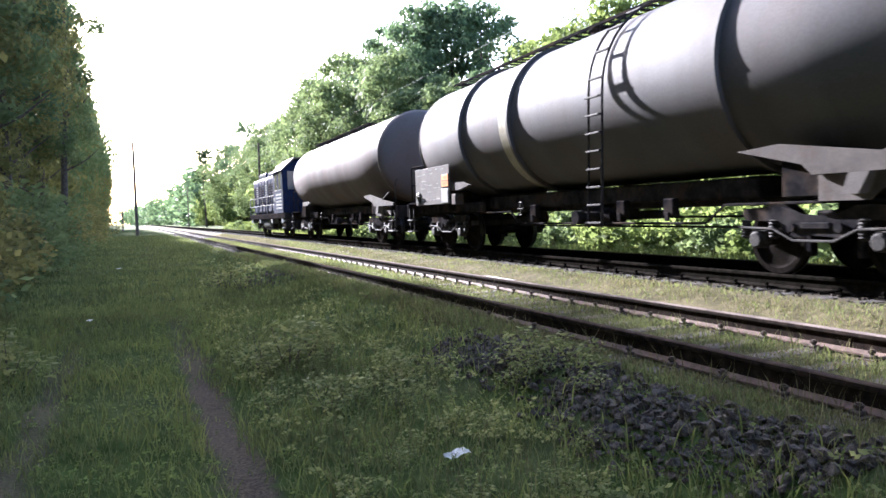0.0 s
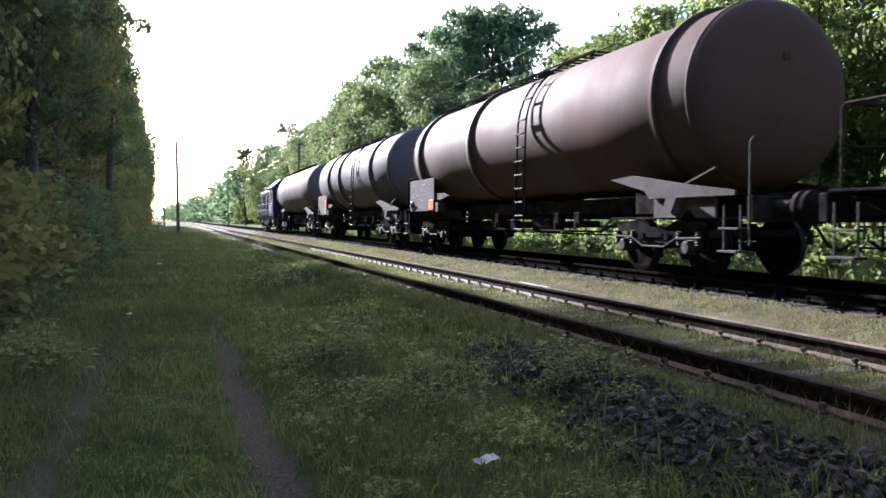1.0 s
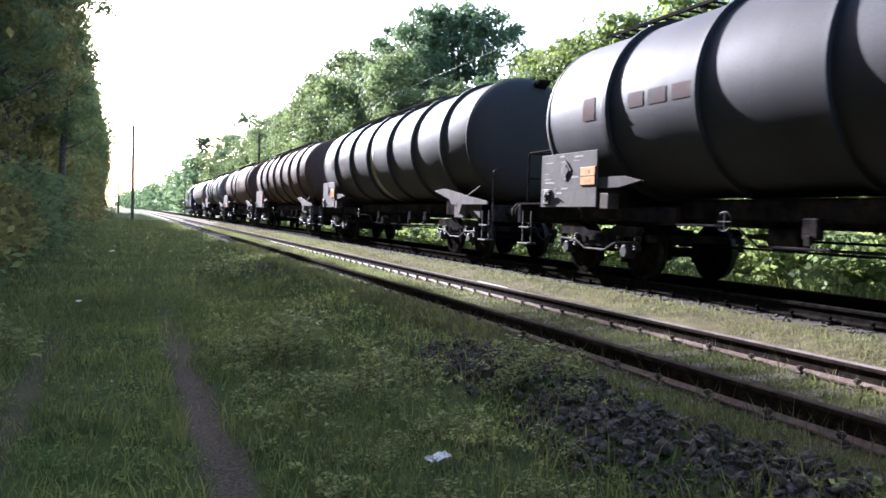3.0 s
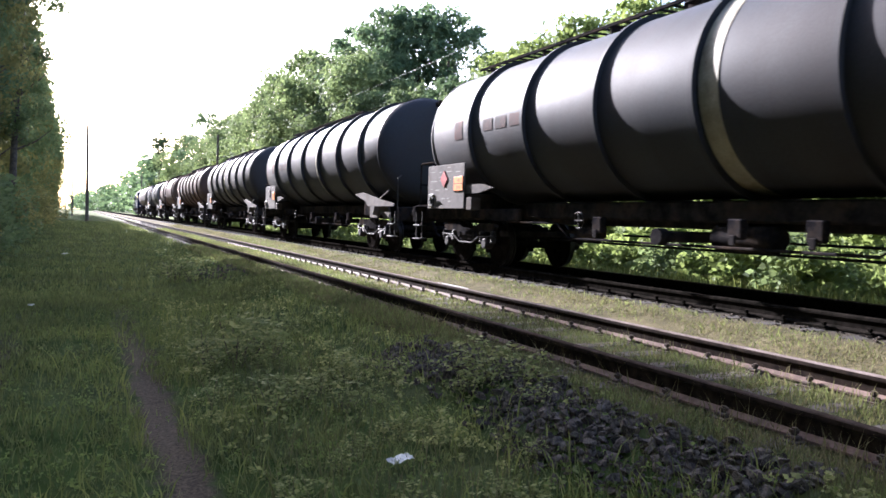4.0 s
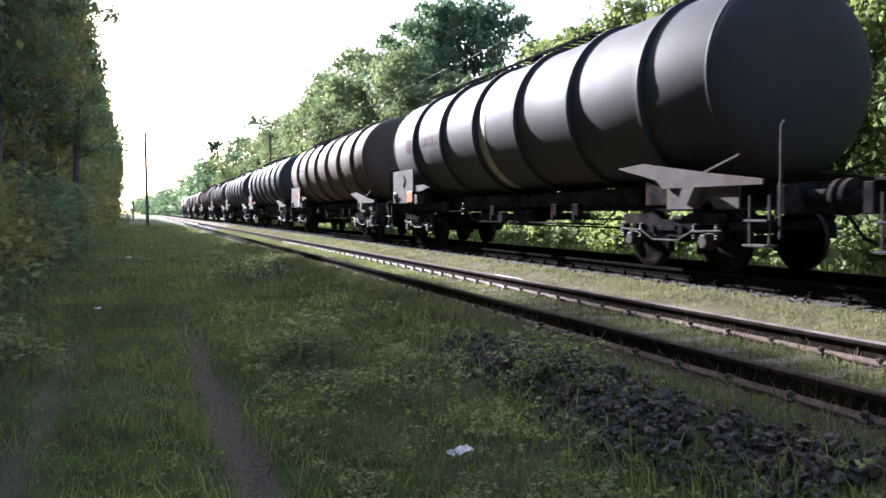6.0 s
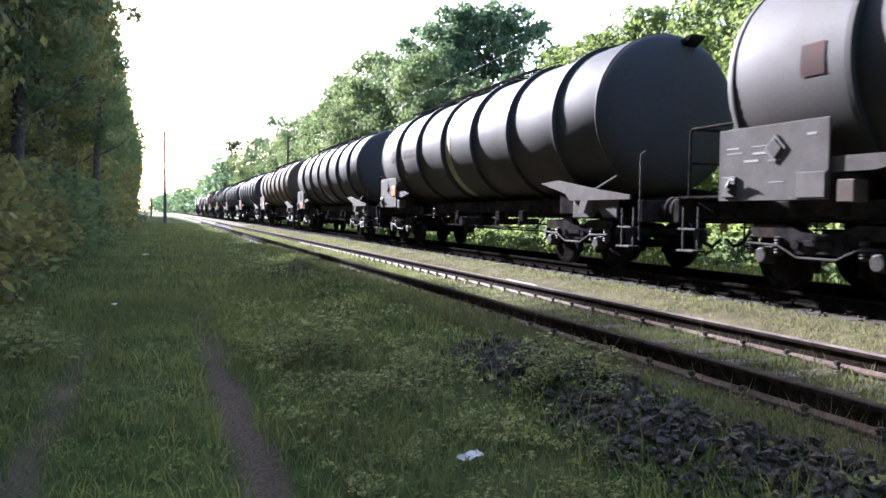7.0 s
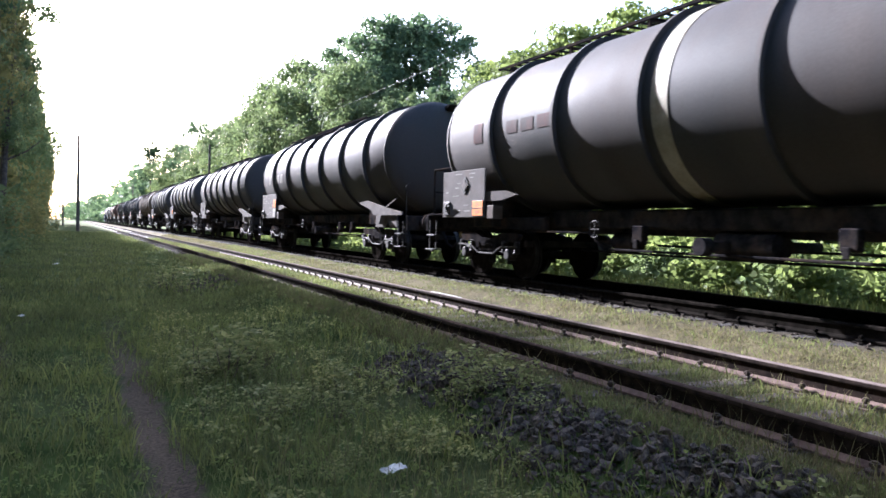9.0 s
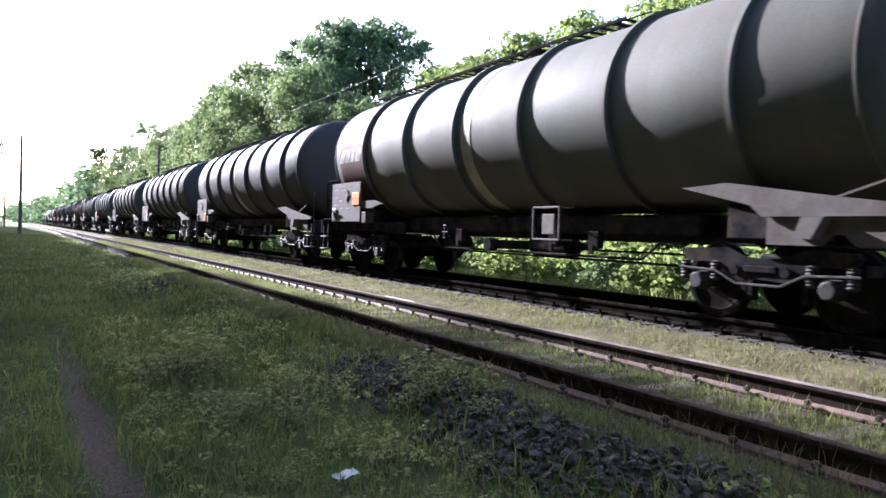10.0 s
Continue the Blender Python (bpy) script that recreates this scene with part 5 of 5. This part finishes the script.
x, y = scatter(rng, 16000, 5.72, 7.35, 2.0, 40, lambda x, y: off_rails(x, y) * patchy(1.4 * x + 1, y))
blades("cess_green_grass", "green tufts between the tracks", rng, x, y, 0.065, 0.003 + 0.0003 * y, GRASS_LUSH, 1.2)
x, y = scatter(rng, 5000, 3.45, 6.9, 2.0, 14, lambda x, y: np.exp(-((x - NEAR_RAIL + 0.2) / 0.14) ** 2) + np.exp(-((x - NEAR_RAIL - GAUGE + 0.2) / 0.14) ** 2))
blades("rail_side_straw", "dry stalks along the rails", rng, x, y, 0.17, 0.0035, GRASS_DRY, 0.6)
x, y = scatter(rng, 26000, 10.3, 17, 2.0, 70, lambda x, y: np.ones_like(x))
blades("lineside_grass", "sunlit grass behind the far track", rng, x, y, 0.28, 0.014, LINESIDE)

def herbs(name, label, rng, x, y, height, size, material):
    z = ground_height(x, y) + height * rng.uniform(0.2, 1.0, len(x))
    pos = np.stack([x, y, z], 1)
    v, f = clumped_leaves(rng, pos, np.full(len(x), 0.035), 5, size, flat=0.35)
    return tagged(new(name, raw_mesh(name, v, f, material)), label, "herbs", kind="stuff")


x, y = scatter(rng, 6000, 0.8, 3.3, 2.3, 14, lambda x, y: off_ruts(x, y) * patchy(x * 1.6, y * 1.4) ** 3 * 0.8)
herbs("verge_herbs", "small broad-leaved herbs in the verge", rng, x, y, 0.17, 0.020, WEED)
x, y = scatter(rng, 9000, -3.5, 3.4, 2.3, 16, lambda x, y: off_ruts(x, y) * (1 - patchy(x * 1.6, y * 1.4)))
herbs("verge_clover", "low clover in the verge", rng, x, y, 0.07, 0.014, LEAF_LIGHT)

x, y = scatter(rng, 22000, 3.3, 3.97, 2.0, 30, lambda x, y: 0.35 + 0.65 * patchy(4 * x, 2 * y))
blades("rail_foot_grass", "sparse short grass against the near rail", rng, x, y, 0.05 + 0.06 * smooth(6, 9, y), 0.003 + 0.0003 * y, GRASS_DRY, 1.0)
x, y = scatter(rng, 20000, 3.3, 3.9, 2.0, 30, lambda x, y: 0.15 + 0.85 * patchy(3 * x + 1, 2 * y))
blades("rail_foot_green", "short green grass against the near rail", rng, x, y, 0.06 + 0.08 * smooth(6, 9, y), 0.003 + 0.0003 * y, GRASS_LUSH, 1.0)

x, y = scatter(rng, 16000, -4.5, 3.4, -7.0, 2.3, lambda x, y: off_ruts(x, y))
blades("trodden_grass", "green grass of the verge", rng, x, y, 0.07, 0.012, GRASS_LUSH, 0.9)
x, y = scatter(rng, 9000, 5.72, 7.35, -7.0, 2.1, lambda x, y: off_rails(x, y))
blades("trodden_cess_grass", "short sun-dried grass between the tracks", rng, x, y, 0.05, 0.010, GRASS_DRY, 1.0)

# leafy weeds that stand out of the verge
WEEDS = [shrub_kind(800 + k, WEED, 0.34, 0.38, 22, 9, 0.040, 0.6, 0.006) for k in range(3)]
for x, y, s in ((1.42, 8.0, 1.15), (1.75, 8.15, 0.95), (1.15, 8.1, 0.9), (1.86, 18.4, 1.6), (2.2, 18.0, 1.3), (1.37, 6.05, 0.75), (1.62, 6.25, 0.6), (1.9, 6.0, 0.65), (2.2, 6.9, 0.7),
                (2.96, 5.55, 0.45), (3.06, 4.9, 0.45), (1.62, 4.75, 0.4), (2.35, 7.4, 0.6), (-1.3, 8.8, 1.2), (-1.55, 9.6, 1.2), (-2.0, 8.0, 1.3), (2.6, 6.6, 0.5), (1.0, 6.6, 0.5), (2.0, 5.1, 0.4), (2.6, 4.2, 0.35), (3.14, 5.75, 0.8), (3.0, 5.95, 0.7), (3.2, 5.3, 0.65), (2.85, 5.6, 0.6)):
    plant(rnd.choice(WEEDS), "weed_plant", "pale leafy weed in the verge", "weed", "weeds of the verge", x, y, s, rnd.uniform(0, 6.28))


for k in range(34):
    x, y = rnd.uniform(0.95, 2.7), 3.2 + 7.5 * rnd.random() ** 1.3
    plant(rnd.choice(WEEDS), "weed_plant", "small pale leafy weed in the verge", "weed", "weeds of the verge", x, y, rnd.uniform(0.22, 0.5), rnd.uniform(0, 6.28))


def stone_mesh(seed):
    """An angular broken stone: the hull of a few points."""
    r = random.Random(seed)
    bm = bmesh.new()
    for k in range(11):
        v = Vector((r.gauss(0, 1), r.gauss(0, 1), r.gauss(0, 1))).normalized()
        bm.verts.new((v.x * r.uniform(0.85, 1.35), v.y * r.uniform(0.6, 0.95), v.z * r.uniform(0.45, 0.75)))
    bmesh.ops.convex_hull(bm, input=bm.verts)
    bmesh.ops.triangulate(bm, faces=bm.faces)
    return to_mesh("stone", bm, STONE, 0)


def build_stones():
    pile = thing("stone_pile", "heap of dark broken ballast stones in the grass", "stones")
    kinds = [stone_mesh(k) for k in range(6)]
    r = random.Random(21)
    done = 0
    rest = bmesh.new()
    for k in range(2300):
        if k < 2050:
            y = 2.7 + 5.0 * r.random() ** 1.15
            x = 3.02 + 0.10 * math.sin(1.3 * y) + max(0.0, 4.2 - y) * 0.16 + r.triangular(-0.50, 0.46, 0.0)
            if 5.3 < y < 6.0 and r.random() < 0.6:
                continue
        else:
            x, y = r.gauss(2.9, 0.3), r.gauss(19.0, 0.8)
        if y < 2.2 or x > 3.8:
            continue
        s = 0.020 + 0.036 * r.random() ** 1.7
        z = float(ground_height(x, y)) + s * r.uniform(0.0, 1.1)
        m = pose(x, y, z, r.uniform(-40, 40), r.uniform(-40, 40), r.uniform(0, 360)) @ Matrix.Diagonal((s, s, s, 1))
        if done < 300 and k % 2 == 0 and y < 6.0:
            ob = part("stone", kinds[k % 6], None, pile)
            ob.matrix_basis = m
            done += 1
        else:
            me = kinds[k % 6]
            vs = [rest.verts.new(m @ v.co) for v in me.vertices]
            for f in me.polygons:
                rest.faces.new([vs[i] for i in f.vertices])
    tagged(part("loose_stone_rest", rest, STONE, pile, smooth_angle=0), kind="stuff")


build_stones()


def build_far_ballast():
    r = np.random.default_rng(31)
    bm = bmesh.new()
    n = 3500
    y = 2 + 38 * r.uniform(0, 1, n) ** 1.5
    x = r.uniform(FAR_RAIL - 0.55, FAR_RAIL + GAUGE + 0.9, n)
    me = stone_mesh(99)
    base = np.array([v.co[:] for v in me.vertices])
    tri = np.array([f.vertices[:] for f in me.polygons])
    s = r.uniform(0.02, 0.045, (n, 1, 1))
    z = ground_height(x, y) + 0.01
    v = base[None] * s + np.stack([x, y, z], 1)[:, None]
    f = tri[None] + (np.arange(n) * len(base))[:, None, None]
    tagged(new("track_ballast", raw_mesh("track_ballast", v.reshape(-1, 3), f.reshape(-1, 3), STONE)), "dark ballast stones of the far track", "ballast", kind="stuff")


build_far_ballast()


# ---- poles, wires, litter ----
def build_pole(x, y, tall, arm=True):
    z = float(ground_height(x, y))
    p = thing("telegraph_pole", "weathered wooden telegraph pole beside the line", "pole", "poles of the line", at=(x, y, z))
    part("pole_shaft", put_rod(bmesh.new(), (0, 0, -0.3), (0, 0, tall), 0.15, 12, 0.10), POLE_WOOD, p)
    if arm:
        part("bracket", put_path(bmesh.new(), [(0, 0, tall * 0.72), (0.45, 0, tall * 0.76), (0.6, 0, tall * 0.76)], 0.03, 6), CLIP_IRON, p)
        part("insulator", lathe([(0, 0.02), (0, 0.06), (0.08, 0.07), (0.14, 0.03), (0.15, 0.01)], "z", 10), LITTER, p, "white insulator", at=(0.6, 0, tall * 0.76))
    return p


for x, y, tall in ((0.15, 75, 8.4), (-1.9, 140, 8.4), (-4.6, 225, 8.4), (11.9, 80, 9.0), (11.0, 180, 9.0)):
    build_pole(x, y, tall)


def build_wire(a, b, sag):
    a, b = Vector(a), Vector(b)
    pts = [a.lerp(b, k / 12) - Vector((0, 0, sag * 4 * (k / 12) * (1 - k / 12))) for k in range(13)]
    bm = bmesh.new()
    rings = [[bm.verts.new(p + Vector((0.006 * math.cos(k * 1.2566), 0, 0.006 * math.sin(k * 1.2566)))) for k in range(5)] for p in pts]
    for p, q in zip(rings, rings[1:]):
        for k in range(5):
            bm.faces.new((p[k], p[(k + 1) % 5], q[(k + 1) % 5], q[k]))
    tagged(new("overhead_wire", to_mesh("overhead_wire", bm, WIRE)), "thin dark overhead wire strung between poles", "wire")


build_wire((0.75, 75, 6.3), (11.9, 80, 6.9), 0.3)
build_wire((13.5, 90, 8.3), (13.5, -10, 8.3), 0.5)
build_wire((0.75, 75, 6.3), (-1.3, 140, 6.6), 0.5)


def build_litter():
    for x, y, turn, s in ((1.76, 4.36, 20, 1.0), (-0.74, 13.4, 80, 0.9), (-0.55, 27, 40, 1.2)):
        bm = bmesh.new()
        bmesh.ops.create_grid(bm, x_segments=8, y_segments=4, size=0.5)
        r = random.Random(int(y * 10))
        for v in bm.verts:
            v.co = Vector((v.co.x * 0.16, v.co.y * 0.08, r.uniform(0, 0.018) + 0.02))
        bmesh.ops.solidify(bm, geom=bm.faces[:], thickness=0.002)
        ob = new("paper_litter", to_mesh("paper_litter", bm, LITTER, 0))
        ob.location = (x, y, float(ground_height(x, y)) + 0.05)
        ob.rotation_euler = (radians(6), radians(-4), radians(turn))
        ob.scale = (s, s, s)
        tagged(ob, "crumpled white scrap of paper on the grass", "litter", "litter on the verge")


build_litter()


# ---- what moves ----
def motions():
    """The train runs on at one speed, and its wheels roll with it."""
    turn = math.degrees(SPEED / 0.46 / FPS)
    rolls = [k * turn for k in range(301)]
    for wheelset in WHEELSETS:
        d = wheelset.location.y
        walk(wheelset, [(k / FPS, pose(0, d, 0.46, -roll)) for k, roll in enumerate(rolls)])
    times = [k * 0.5 for k in range(21)]
    for wagon, y0 in zip(WAGONS + [LOCO], STARTS + [LOCO_START]):
        walk(wagon, [(t, pose(TRAIN_X, y0 + SPEED * t, FAR_Z)) for t in times])


motions()
